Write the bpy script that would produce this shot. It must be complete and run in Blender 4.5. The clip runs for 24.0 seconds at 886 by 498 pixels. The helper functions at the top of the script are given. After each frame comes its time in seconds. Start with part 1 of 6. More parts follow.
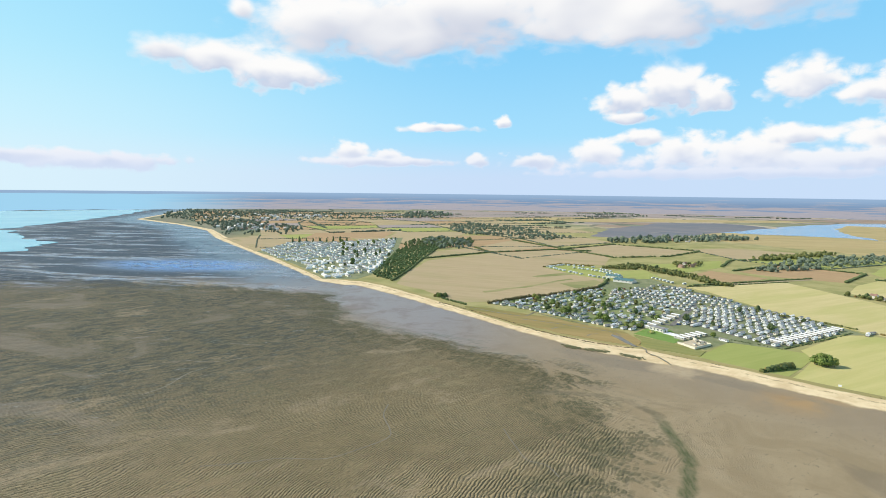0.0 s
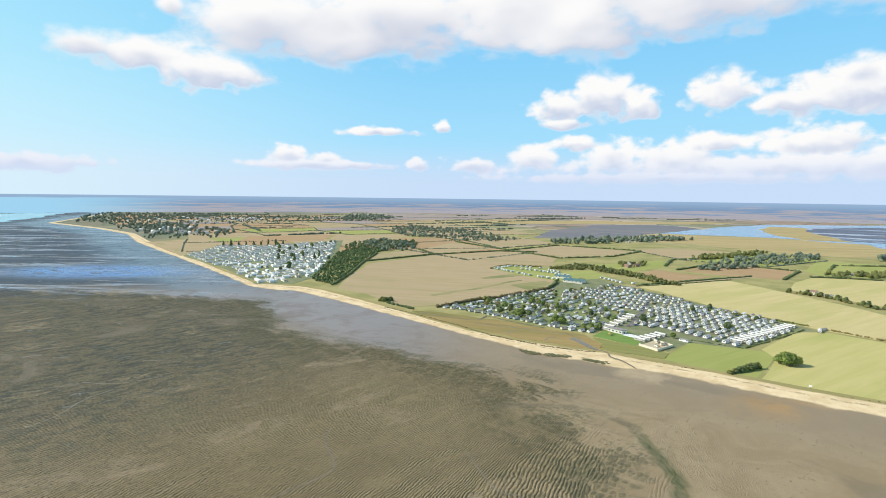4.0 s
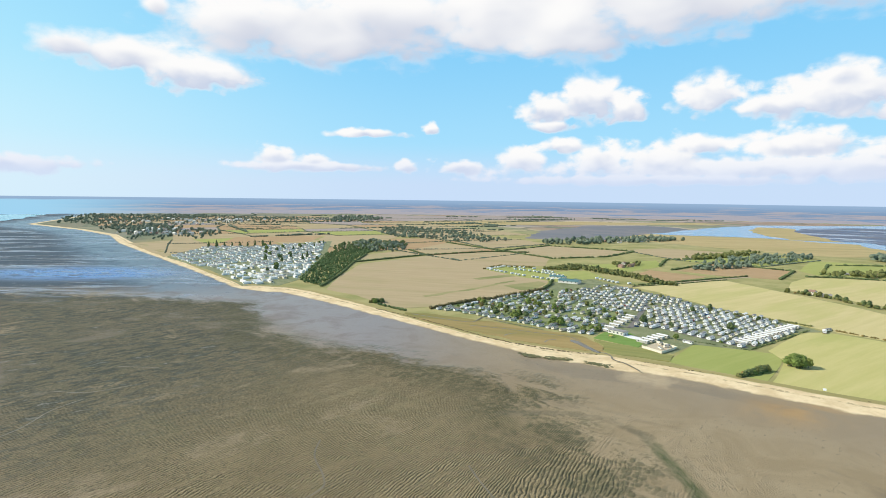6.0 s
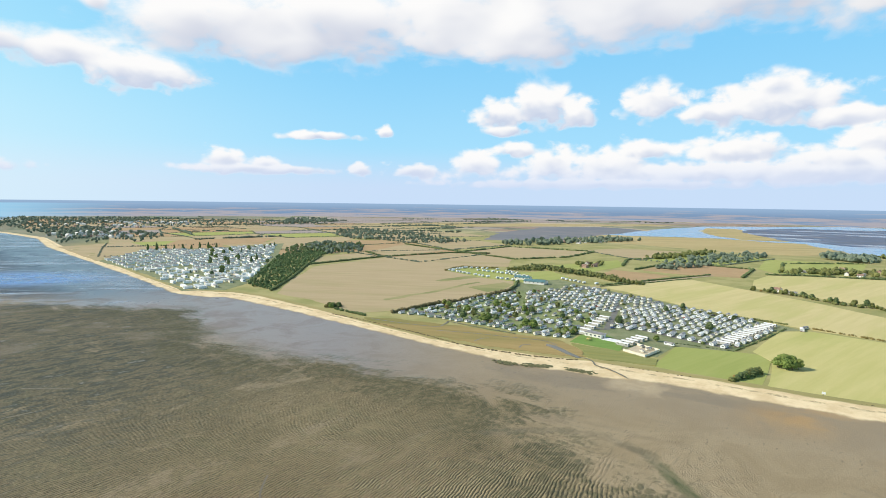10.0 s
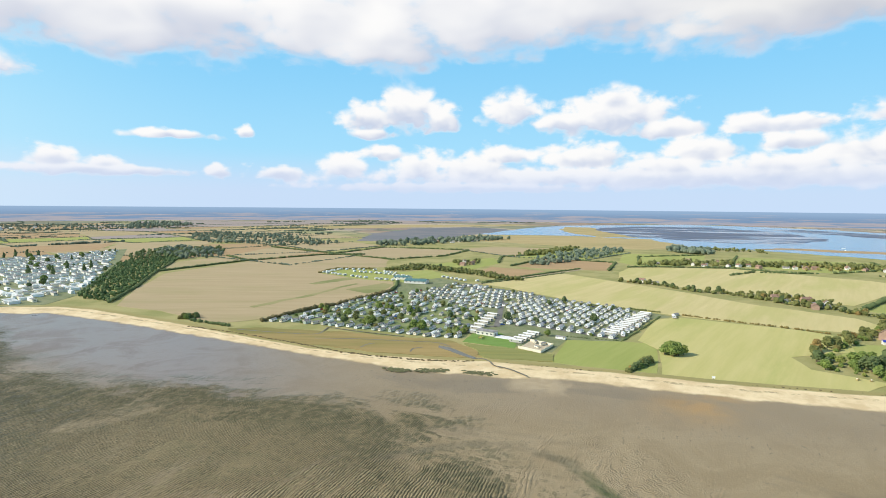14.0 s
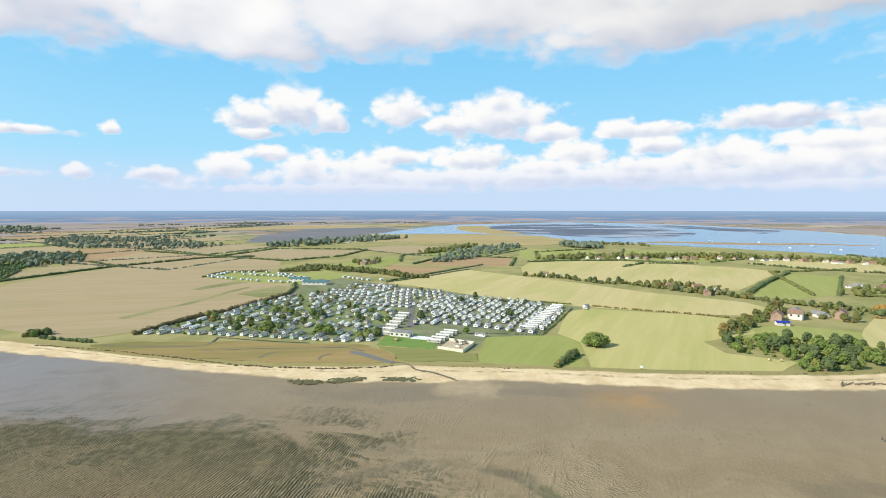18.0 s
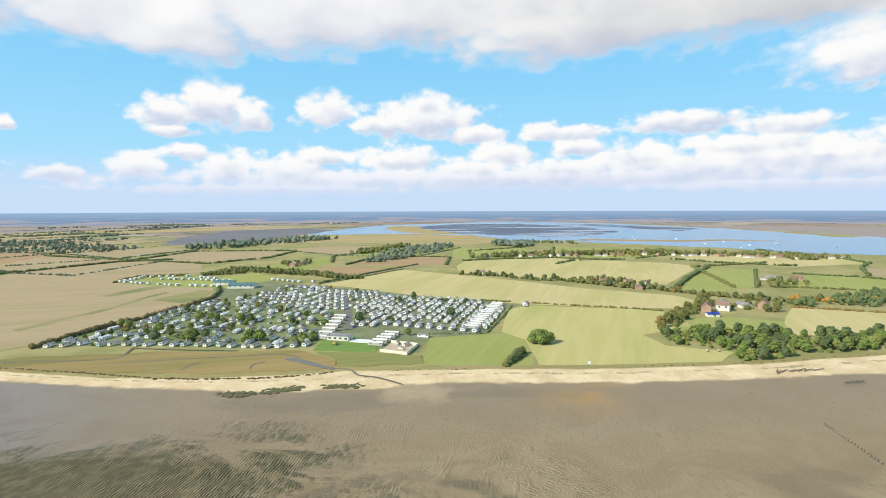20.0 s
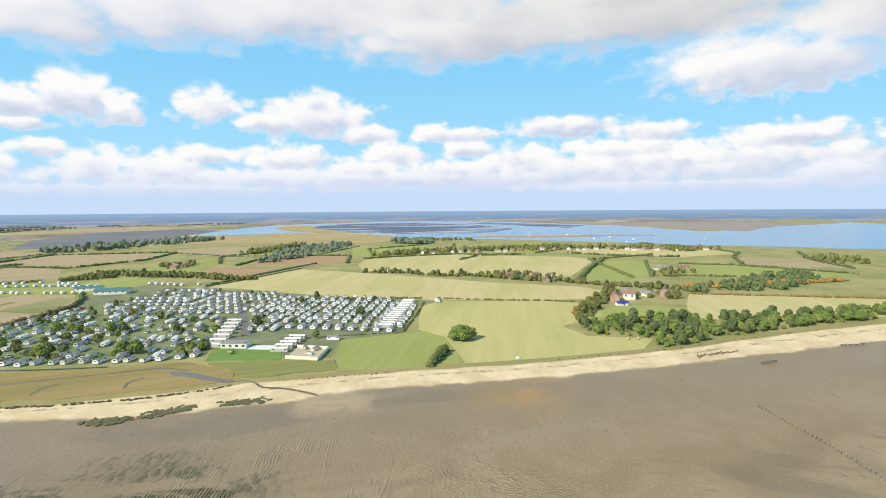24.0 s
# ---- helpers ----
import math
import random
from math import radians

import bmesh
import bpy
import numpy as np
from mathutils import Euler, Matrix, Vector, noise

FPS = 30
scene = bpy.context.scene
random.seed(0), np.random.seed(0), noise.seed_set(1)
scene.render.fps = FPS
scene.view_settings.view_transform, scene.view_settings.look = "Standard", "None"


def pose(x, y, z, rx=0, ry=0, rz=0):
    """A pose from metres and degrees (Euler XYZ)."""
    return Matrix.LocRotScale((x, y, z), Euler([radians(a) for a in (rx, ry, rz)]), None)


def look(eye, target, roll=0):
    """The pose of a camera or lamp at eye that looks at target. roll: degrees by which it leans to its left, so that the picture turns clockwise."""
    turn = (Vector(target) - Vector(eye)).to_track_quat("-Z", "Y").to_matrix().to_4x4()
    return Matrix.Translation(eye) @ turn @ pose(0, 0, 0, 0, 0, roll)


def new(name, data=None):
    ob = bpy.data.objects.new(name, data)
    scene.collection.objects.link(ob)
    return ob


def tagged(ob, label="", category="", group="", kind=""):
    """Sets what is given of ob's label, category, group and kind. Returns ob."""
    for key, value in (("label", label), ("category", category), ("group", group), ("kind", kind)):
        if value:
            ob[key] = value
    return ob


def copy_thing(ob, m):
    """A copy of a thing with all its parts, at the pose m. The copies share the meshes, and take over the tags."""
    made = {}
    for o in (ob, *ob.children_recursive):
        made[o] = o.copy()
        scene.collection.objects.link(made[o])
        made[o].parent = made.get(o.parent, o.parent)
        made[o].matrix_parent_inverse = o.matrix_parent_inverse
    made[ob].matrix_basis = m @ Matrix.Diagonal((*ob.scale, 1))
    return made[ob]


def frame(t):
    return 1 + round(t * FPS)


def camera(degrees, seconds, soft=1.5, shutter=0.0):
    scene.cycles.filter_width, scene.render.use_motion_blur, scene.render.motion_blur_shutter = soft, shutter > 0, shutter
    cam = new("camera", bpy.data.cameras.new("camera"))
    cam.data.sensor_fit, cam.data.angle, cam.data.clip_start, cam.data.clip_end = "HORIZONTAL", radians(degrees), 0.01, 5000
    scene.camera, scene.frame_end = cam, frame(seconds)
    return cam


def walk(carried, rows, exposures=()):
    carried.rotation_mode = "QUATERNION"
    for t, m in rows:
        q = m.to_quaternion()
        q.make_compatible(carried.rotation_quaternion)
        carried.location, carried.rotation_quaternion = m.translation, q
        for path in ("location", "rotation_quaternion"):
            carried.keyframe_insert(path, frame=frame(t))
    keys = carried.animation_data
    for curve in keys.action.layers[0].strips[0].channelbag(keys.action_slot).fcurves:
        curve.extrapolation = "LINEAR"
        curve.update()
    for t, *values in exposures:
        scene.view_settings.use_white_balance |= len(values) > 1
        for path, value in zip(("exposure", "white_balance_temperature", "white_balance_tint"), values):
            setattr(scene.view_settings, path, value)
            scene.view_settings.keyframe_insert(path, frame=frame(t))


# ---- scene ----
cam = camera(77.97, 24.0, soft=0.9)
PATH = [
    (0, pose(26.79, -140.23, 125.72, 83.993, -0.638, 7.820)),
    (0.5, pose(25.57, -134.74, 124.81, 84.066, -0.653, 6.628)),
    (1, pose(24.30, -129.41, 123.83, 84.099, -0.656, 6.072)),
    (1.5, pose(23.05, -124.21, 122.82, 84.143, -0.663, 5.455)),
    (2, pose(21.83, -119.13, 121.81, 84.196, -0.668, 4.446)),
    (2.5, pose(20.55, -114.20, 120.78, 84.265, -0.682, 3.715)),
    (4.5, pose(14.72, -95.06, 116.49, 84.527, -0.717, 1.066)),
    (5, pose(13.38, -90.21, 115.39, 84.579, -0.707, 0.780)),
    (5.5, pose(12.19, -85.26, 114.31, 84.629, -0.725, 0.597)),
    (6, pose(11.07, -80.29, 113.20, 84.667, -0.723, 0.395)),
    (6.5, pose(9.94, -75.32, 112.06, 84.703, -0.724, 0.146)),
    (7, pose(8.80, -70.30, 110.94, 84.735, -0.719, -0.010)),
    (7.5, pose(7.69, -65.23, 109.86, 84.800, -0.722, -0.428)),
    (8, pose(6.69, -60.10, 108.82, 84.858, -0.725, -0.771)),
    (8.5, pose(5.85, -54.97, 107.82, 84.912, -0.725, -1.248)),
    (9, pose(5.16, -49.90, 106.87, 84.972, -0.731, -2.262)),
    (9.5, pose(4.52, -44.88, 105.96, 85.028, -0.732, -3.185)),
    (10, pose(3.92, -39.82, 105.12, 85.077, -0.739, -4.322)),
    (10.5, pose(3.29, -34.61, 104.35, 85.146, -0.711, -5.674)),
    (11, pose(2.66, -29.40, 103.54, 85.214, -0.696, -8.043)),
    (11.5, pose(2.08, -24.31, 102.55, 85.276, -0.658, -10.703)),
    (13.5, pose(0.20, -4.63, 97.69, 85.489, -0.545, -16.518)),
    (14, pose(0.00, -0.00, 96.47, 85.538, -0.515, -17.960)),
    (14.5, pose(-0.17, 4.69, 95.29, 85.568, -0.462, -19.563)),
    (15, pose(-0.29, 9.31, 94.15, 85.587, -0.406, -20.991)),
    (15.5, pose(-0.38, 13.89, 93.09, 85.611, -0.353, -22.163)),
    (16, pose(-0.38, 18.38, 92.11, 85.637, -0.301, -23.516)),
    (16.5, pose(-0.33, 22.86, 91.18, 85.666, -0.253, -24.850)),
    (17, pose(-0.27, 27.32, 90.29, 85.699, -0.187, -26.292)),
    (17.5, pose(-0.13, 31.75, 89.42, 85.698, -0.115, -27.713)),
    (18, pose(0.05, 36.15, 88.63, 85.721, -0.035, -29.242)),
    (18.5, pose(0.21, 40.62, 87.87, 85.740, 0.051, -30.954)),
    (19, pose(0.47, 45.04, 87.09, 85.747, 0.129, -32.864)),
    (19.5, pose(0.92, 49.19, 86.25, 85.769, 0.161, -34.799)),
    (21.5, pose(3.91, 64.72, 82.43, 85.801, 0.290, -40.696)),
    (22, pose(4.93, 68.39, 81.46, 85.794, 0.319, -41.186)),
    (22.5, pose(6.18, 72.03, 80.55, 85.786, 0.336, -41.829)),
    (23, pose(7.54, 75.67, 79.70, 85.789, 0.351, -44.363)),
    (23.5, pose(8.93, 79.31, 78.85, 85.781, 0.367, -46.192)),
    (24, pose(10.33, 83.01, 78.00, 85.776, 0.405, -47.769)),
]
walk(cam, PATH)

# ---------------------------------------------------------------- light and sky
SUN_FROM = Vector((-0.82, 0.08, 0.57)).normalized()
sun = new("sun", bpy.data.lights.new("sun", "SUN"))
sun.data.energy, sun.data.angle, sun.data.color = 5.0, radians(0.6), (1.0, 0.92, 0.775)
sun.matrix_world = look((0, 0, 900), Vector((0, 0, 900)) - SUN_FROM)


class Nodes:
    """Short hands for building a node tree."""

    def __init__(self, tree):
        self.tree = tree
        tree.nodes.clear()

    def add(self, kind, inputs=()):
        n = self.tree.nodes.new(kind)
        for key, value in (inputs.items() if isinstance(inputs, dict) else enumerate(inputs)):
            if value is None:
                continue
            if isinstance(value, bpy.types.NodeSocket):
                self.tree.links.new(value, n.inputs[key])
            else:
                n.inputs[key].default_value = value
        return n

    def math(self, op, a, b=None, c=None, clamp=False):
        n = self.add("ShaderNodeMath", (a, b, c))
        n.operation, n.use_clamp = op, clamp
        return n.outputs[0]

    def vec(self, op, a, b=None, c=None):
        n = self.add("ShaderNodeVectorMath", (a, b, c))
        n.operation = op
        return n.outputs["Value"] if op in ("LENGTH", "DOT_PRODUCT", "DISTANCE") else n.outputs[0]

    def step(self, x, lo, hi, a=0.0, b=1.0):
        n = self.add("ShaderNodeMapRange", {0: x, 1: lo, 2: hi, 3: a, 4: b})
        n.interpolation_type = "SMOOTHSTEP"
        return n.outputs[0]

    def mix(self, k, a, b):
        n = self.add("ShaderNodeMix", {0: k, 6: a, 7: b})
        n.data_type, n.clamp_factor = "RGBA", True
        return n.outputs[2]

    def turned(self, v, degrees):
        n = self.add("ShaderNodeVectorRotate", {"Vector": v, "Angle": radians(degrees)})
        n.rotation_type = "Z_AXIS"
        return n.outputs[0]

    def attribute(self, name):
        n = self.add("ShaderNodeAttribute")
        n.attribute_name = name
        return n.outputs["Fac"]

    def group(self, tree, v):
        n = self.tree.nodes.new("ShaderNodeGroup")
        n.node_tree = tree
        self.tree.links.new(v, n.inputs[0])
        return n.outputs

    def noise(self, where, scale, detail=4.0, rough=0.55, warp=0.0):
        return self.add("ShaderNodeTexNoise", {"Vector": where, "Scale": scale, "Detail": detail, "Roughness": rough, "Distortion": warp}).outputs[0]

    def xyz(self, v):
        n = self.add("ShaderNodeSeparateXYZ", (v,))
        return n.outputs[0], n.outputs[1], n.outputs[2]

    def join(self, x=0.0, y=0.0, z=0.0):
        return self.add("ShaderNodeCombineXYZ", (x, y, z)).outputs[0]


def rgb(r, g, b):
    return (r, g, b, 1.0)


# Clouds: each puff is azimuth, height, half width, rise, fall, in degrees.
CUMULUS = [(10.1, 8.8, 2.8, 1.7, 1.7), (14.2, 9.7, 3.5, 2.6, 2.3), (17.9, 8.7, 2.0, 1.5, 1.2), (10.7, 7.3, 2.6, 0.6, 0.6),
           (24.9, 9.5, 3.2, 2.2, 1.4), (35.2, 9.0, 6.1, 2.2, 1.9), (30.3, 8.4, 3.4, 1.3, 1.1), (35.1, 10.3, 2.2, 1.7, 1.7),
           (39.9, 7.6, 3.8, 1.0, 1.0), (-1.7, 6.9, 0.9, 0.7, 0.5), (-8.6, 6.4, 3.9, 0.6, 0.4), (47.0, 7.5, 2.7, 1.2, 0.8),
           (49.9, 7.5, 3.5, 0.9, 0.9), (60.2, 8.2, 5.4, 1.0, 1.3), (68.3, 7.3, 4.4, 1.2, 1.2)]
LOW_ROW = [(-17.4, 3.8, 2.0, 1.2, 1.0), (-13.6, 3.5, 1.7, 0.8, 0.6), (-14.2, 3.0, 7.0, 0.6, 0.6), (-4.3, 3.0, 1.2, 0.9, 0.7),
           (1.7, 3.2, 2.3, 0.7, 0.8), (7.8, 3.8, 2.6, 1.6, 1.3), (11.8, 5.3, 2.5, 0.9, 0.7), (15.3, 3.8, 2.6, 1.9, 1.5),
           (21.2, 3.8, 4.7, 1.8, 1.5), (24.1, 5.1, 3.2, 1.2, 0.9), (32.3, 4.9, 4.8, 1.7, 1.3), (40.0, 3.8, 4.4, 1.6, 1.2),
           (42.9, 5.4, 3.7, 1.5, 1.2), (50.4, 6.0, 3.4, 1.0, 1.0), (49.7, 3.9, 5.5, 1.3, 1.1)]
FAR_ROW = [(55.7, 4.8, 5.3, 2.0, 1.5), (61.4, 3.8, 6.3, 1.8, 1.4), (65.7, 5.5, 8.4, 1.4, 1.1), (79.9, 6.0, 6.4, 1.4, 1.2),
           (75.2, 3.5, 8.4, 1.6, 1.3), (83.3, 2.8, 4.3, 1.6, 1.1), (70.9, 2.0, 16.0, 0.7, 0.5), (20.0, 1.9, 16.0, 0.6, 0.5),
           (-39.5, 2.3, 6.5, 1.0, 0.8), (-46.0, 2.6, 5.3, 0.7, 0.7), (42.0, 3.0, 36.0, 1.3, 1.1), (72.0, 4.4, 24.0, 1.6, 1.5), (94.0, 4.5, 7.0, 1.8, 1.2), (-60.0, 4.0, 7.0, 1.3, 0.9)]
BANK = [(-34.2, 12.3, 2.8, 1.5, 1.3), (-30.0, 12.1, 4.8, 1.6, 1.5), (-24.4, 11.2, 5.0, 1.6, 1.6), (-27.4, 16.6, 1.3, 1.3, 1.1),
        (-20.6, 16.0, 6.1, 2.8, 2.8), (-12.8, 16.4, 14.0, 4.0, 3.5), (-6.6, 17.7, 11.2, 3.1, 3.5), (5.1, 18.0, 11.0, 4.1, 3.6),
        (12.4, 16.4, 6.8, 3.4, 3.1), (21.6, 18.5, 10.1, 4.5, 3.9), (35.3, 19.3, 11.7, 3.2, 2.7), (49.5, 17.1, 12.4, 3.3, 3.1),
        (54.5, 18.1, 12.8, 3.9, 3.5), (68.1, 17.5, 13.7, 3.7, 2.6)]
HIGH = [(77.6, 12.6, 9.5, 2.7, 3.0), (86.0, 15.2, 9.2, 3.2, 2.8), (10.0, 24.0, 40.0, 5.0, 5.0), (60.0, 25.0, 40.0, 6.0, 5.0),
        (30.0, 20.0, 52.0, 5.0, 4.2), (68.0, 19.5, 30.0, 5.0, 4.0), (-80.0, 18.0, 14.0, 5.0, 3.0), (130.0, 14.0, 20.0, 5.0, 3.0), (180.0, 30.0, 25.0, 8.0, 5.0), (-140.0, 12.0, 20.0, 4.0, 3.0),
        (110.0, 38.0, 30.0, 9.0, 8.0), (-30.0, 50.0, 30.0, 9.0, 8.0)]


def cloud_field():
    """Thickness of cloud at a place in the sky (azimuth, height): above zero is cloud."""
    tree = bpy.data.node_groups.new("cloud_field", "ShaderNodeTree")
    tree.interface.new_socket("place", in_out="INPUT", socket_type="NodeSocketVector")
    tree.interface.new_socket("thickness", in_out="OUTPUT", socket_type="NodeSocketFloat")
    tree.interface.new_socket("body", in_out="OUTPUT", socket_type="NodeSocketFloat")
    tree.interface.new_socket("height", in_out="OUTPUT", socket_type="NodeSocketFloat")
    n = Nodes(tree)
    here = n.add("NodeGroupInput").outputs[0]
    x, y, _ = n.xyz(here)
    # billows get smaller towards the horizon
    fine = n.math("DIVIDE", 60.0, n.math("ADD", n.math("MAXIMUM", y, 0.0), 9.0))
    spot = n.join(n.math("MULTIPLY", x, 0.16), n.math("MULTIPLY", y, 0.28), fine)
    puff = n.noise(spot, 1.0, 7.0, 0.62, 0.25)
    heads = n.add("ShaderNodeTexVoronoi", {"Vector": n.vec("ADD", spot, n.vec("MULTIPLY", n.join(puff, puff, 0.0), (0.5, 0.5, 0.0))), "Scale": 2.6})
    heads.feature = "SMOOTH_F1"
    knobs = n.add("ShaderNodeTexVoronoi", {"Vector": spot, "Scale": 7.0})
    knobs.feature = "SMOOTH_F1"
    best = total = lean = None
    for az, el, wide, up, down in CUMULUS + LOW_ROW + FAR_ROW + BANK + HIGH:
        a = n.vec("MULTIPLY_ADD", here, (1 / wide, 1 / up, 0), (-az / wide, -el / up, 0))
        b = n.vec("MULTIPLY_ADD", here, (-1 / wide, -1 / down, 0), (az / wide, el / down, 0))
        far = n.vec("LENGTH", n.vec("MAXIMUM", a, b))
        best = far if best is None else n.math("SMOOTH_MIN", best, far, 0.22)
        # how high within its own puff, and how far to the sunny side
        weight = n.math("POWER", 0.004, far)
        rise = n.math("MULTIPLY", n.vec("DOT_PRODUCT", a, (-0.28, 0.95, 0.0)), weight)
        total = weight if total is None else n.math("ADD", total, weight)
        lean = rise if lean is None else n.math("ADD", lean, rise)
    height = n.math("DIVIDE", lean, n.math("ADD", total, 1e-7))
    wobble = n.math("ADD", n.math("MULTIPLY_ADD", puff, 1.5, -0.75), n.math("MULTIPLY_ADD", heads.outputs[0], -0.55, 0.27))
    wobble = n.math("ADD", wobble, n.math("MULTIPLY_ADD", knobs.outputs[0], -0.18, 0.08))
    # the small far clouds: rounder and finer heads
    near = n.join(n.math("MULTIPLY", x, 0.42), n.math("MULTIPLY", y, 0.62), 7.0)
    curl = n.noise(near, 1.0, 6.0, 0.58, 0.2)
    tops = n.add("ShaderNodeTexVoronoi", {"Vector": n.vec("ADD", near, n.vec("MULTIPLY", n.join(curl, curl, 0.0), (0.6, 0.6, 0.0))), "Scale": 1.5})
    tops.feature = "SMOOTH_F1"
    buds = n.add("ShaderNodeTexVoronoi", {"Vector": near, "Scale": 4.0})
    buds.feature = "SMOOTH_F1"
    crisp = n.math("ADD", n.math("MULTIPLY_ADD", curl, 1.35, -0.68), n.math("MULTIPLY_ADD", tops.outputs[0], -0.8, 0.34))
    crisp = n.math("ADD", crisp, n.math("MULTIPLY_ADD", buds.outputs[0], -0.22, 0.09))
    low = n.step(y, 13.5, 10.5)
    wobble = n.math("ADD", n.math("MULTIPLY", wobble, n.math("SUBTRACT", 1.0, low)), n.math("MULTIPLY", crisp, low))
    swell = n.noise(spot, 1.0, 2.0, 0.45, 0.25)
    swell = n.math("ADD", n.math("MULTIPLY", swell, n.math("SUBTRACT", 1.0, low)), n.math("MULTIPLY", n.math("ADD", n.noise(near, 1.0, 2.5, 0.5, 0.2), n.math("MULTIPLY_ADD", tops.outputs[0], -0.45, 0.2)), low))
    body = n.math("ADD", n.math("SUBTRACT", 1.12, best), n.math("MULTIPLY_ADD", swell, 1.3, -0.65))
    n.add("NodeGroupOutput", (n.math("ADD", n.math("SUBTRACT", 1.12, best), wobble), body, n.math("ADD", height, n.math("MULTIPLY_ADD", swell, 1.5, -0.75))))
    return tree


def build_sky():
    world = bpy.data.worlds.new("sky")
    scene.world, world.use_nodes = world, True
    n = Nodes(world.node_tree)
    way = n.add("ShaderNodeTexCoord").outputs["Generated"]
    air = n.add("ShaderNodeTexSky")
    air.sky_type, air.sun_disc = "NISHITA", False
    air.sun_elevation, air.sun_rotation = math.asin(SUN_FROM.z), math.atan2(SUN_FROM.x, SUN_FROM.y)
    air.altitude, air.air_density, air.dust_density, air.ozone_density = 100, 1.0, 0.6, 2.0
    x, y, z = n.xyz(n.vec("NORMALIZE", way))
    az = n.math("MULTIPLY", n.math("ARCTAN2", x, y), 57.29578)
    el = n.math("MULTIPLY", n.math("ARCSINE", z), 57.29578)
    field = cloud_field()
    d1, s1, h1 = n.group(field, n.join(az, el))[:3]
    cover = n.step(d1, -0.08, n.step(el, 9.0, 15.0, 0.46, 0.66))
    # white heads, soft grey feet, thin rims bright
    lit = n.step(n.math("SUBTRACT", h1, n.math("MULTIPLY", n.step(s1, 0.3, 1.4), 0.25)), n.step(el, 10.0, 14.0, -0.70, -0.9), n.step(el, 10.0, 14.0, 0.28, 0.22))
    lit = n.math("MAXIMUM", lit, n.step(d1, 0.45, 0.10, 0.0, 0.6))
    # clear air, paler where it is thick
    blue = n.mix(n.step(el, 50.0, 26.0, 0.0, 0.90), n.vec("MULTIPLY", air.outputs[0], SKY_GAIN), rgb(0.25, 0.66, 1.0))
    blue = n.mix(n.step(el, 17.0, 1.0, 0.0, 0.80), blue, rgb(0.45, 0.79, 1.0))
    blue = n.mix(n.step(el, 6.0, 1.0, 0.0, 0.85), blue, rgb(0.62, 0.735, 0.94))
    west = n.math("MULTIPLY", n.step(az, 0.0, -55.0), n.step(el, 35.0, 5.0))
    blue = n.mix(n.math("MULTIPLY", west, 0.7), blue, n.mix(n.step(el, 14.0, 2.0), rgb(0.56, 0.93, 1.0), rgb(0.76, 0.96, 1.0)))
    cloud = n.mix(lit, n.mix(n.step(el, 10.0, 14.0), rgb(0.60, 0.67, 0.82), rgb(0.595, 0.64, 0.76)), rgb(0.98, 0.975, 0.97))
    cloud = n.mix(n.step(el, 5.0, 1.0, 0.0, 0.85), cloud, rgb(0.66, 0.75, 0.94))
    cloud = n.mix(n.math("MULTIPLY", n.step(el, 13.0, 18.0), n.step(az, 20.0, 75.0, 0.0, 0.7)), cloud, n.mix(lit, rgb(0.47, 0.48, 0.50), rgb(0.72, 0.72, 0.70)))
    thick = n.math("MULTIPLY", cover, n.step(el, 0.0, 2.5, 0.35, 1.0))
    above = n.mix(thick, blue, cloud)
    # the far shores, beyond where the ground sheet ends
    streak = n.noise(n.join(n.math("MULTIPLY", az, 0.20), n.math("MULTIPLY", el, 6.5), 0.0), 1.0, 5.0, 0.6)
    patch = n.noise(n.join(n.math("MULTIPLY", az, 0.6), n.math("MULTIPLY", el, 14.0), 4.0), 1.0, 4.0, 0.7)
    shore = n.mix(n.step(n.math("SUBTRACT", streak, n.math("MULTIPLY", n.math("ADD", el, 1.0), 0.22)), 0.46, 0.62), rgb(0.20, 0.31, 0.48), rgb(0.44, 0.41, 0.44))
    shore = n.mix(n.step(patch, 0.62, 0.70, 0.0, 0.6), shore, rgb(0.66, 0.64, 0.64))
    shore = n.mix(n.step(patch, 0.42, 0.34, 0.0, 0.6), shore, rgb(0.19, 0.27, 0.37))
    shore = n.mix(n.step(el, -1.1, -0.25, 0.1, 0.85), shore, rgb(0.33, 0.48, 0.68))
    # open water to the west
    sea = n.math("MULTIPLY", n.step(az, -24.0, -38.0), n.step(n.math("ADD", el, n.math("MULTIPLY", streak, 0.3)), -0.32, -0.40))
    shore = n.mix(sea, shore, rgb(0.36, 0.66, 0.88))
    colour = n.mix(n.step(el, -0.24, -0.30), above, shore)
    back = n.add("ShaderNodeBackground", (colour, 1.0))
    n.add("ShaderNodeOutputWorld", (back.outputs[0],))


SKY_GAIN = (0.09, 0.11, 0.12)
build_sky()


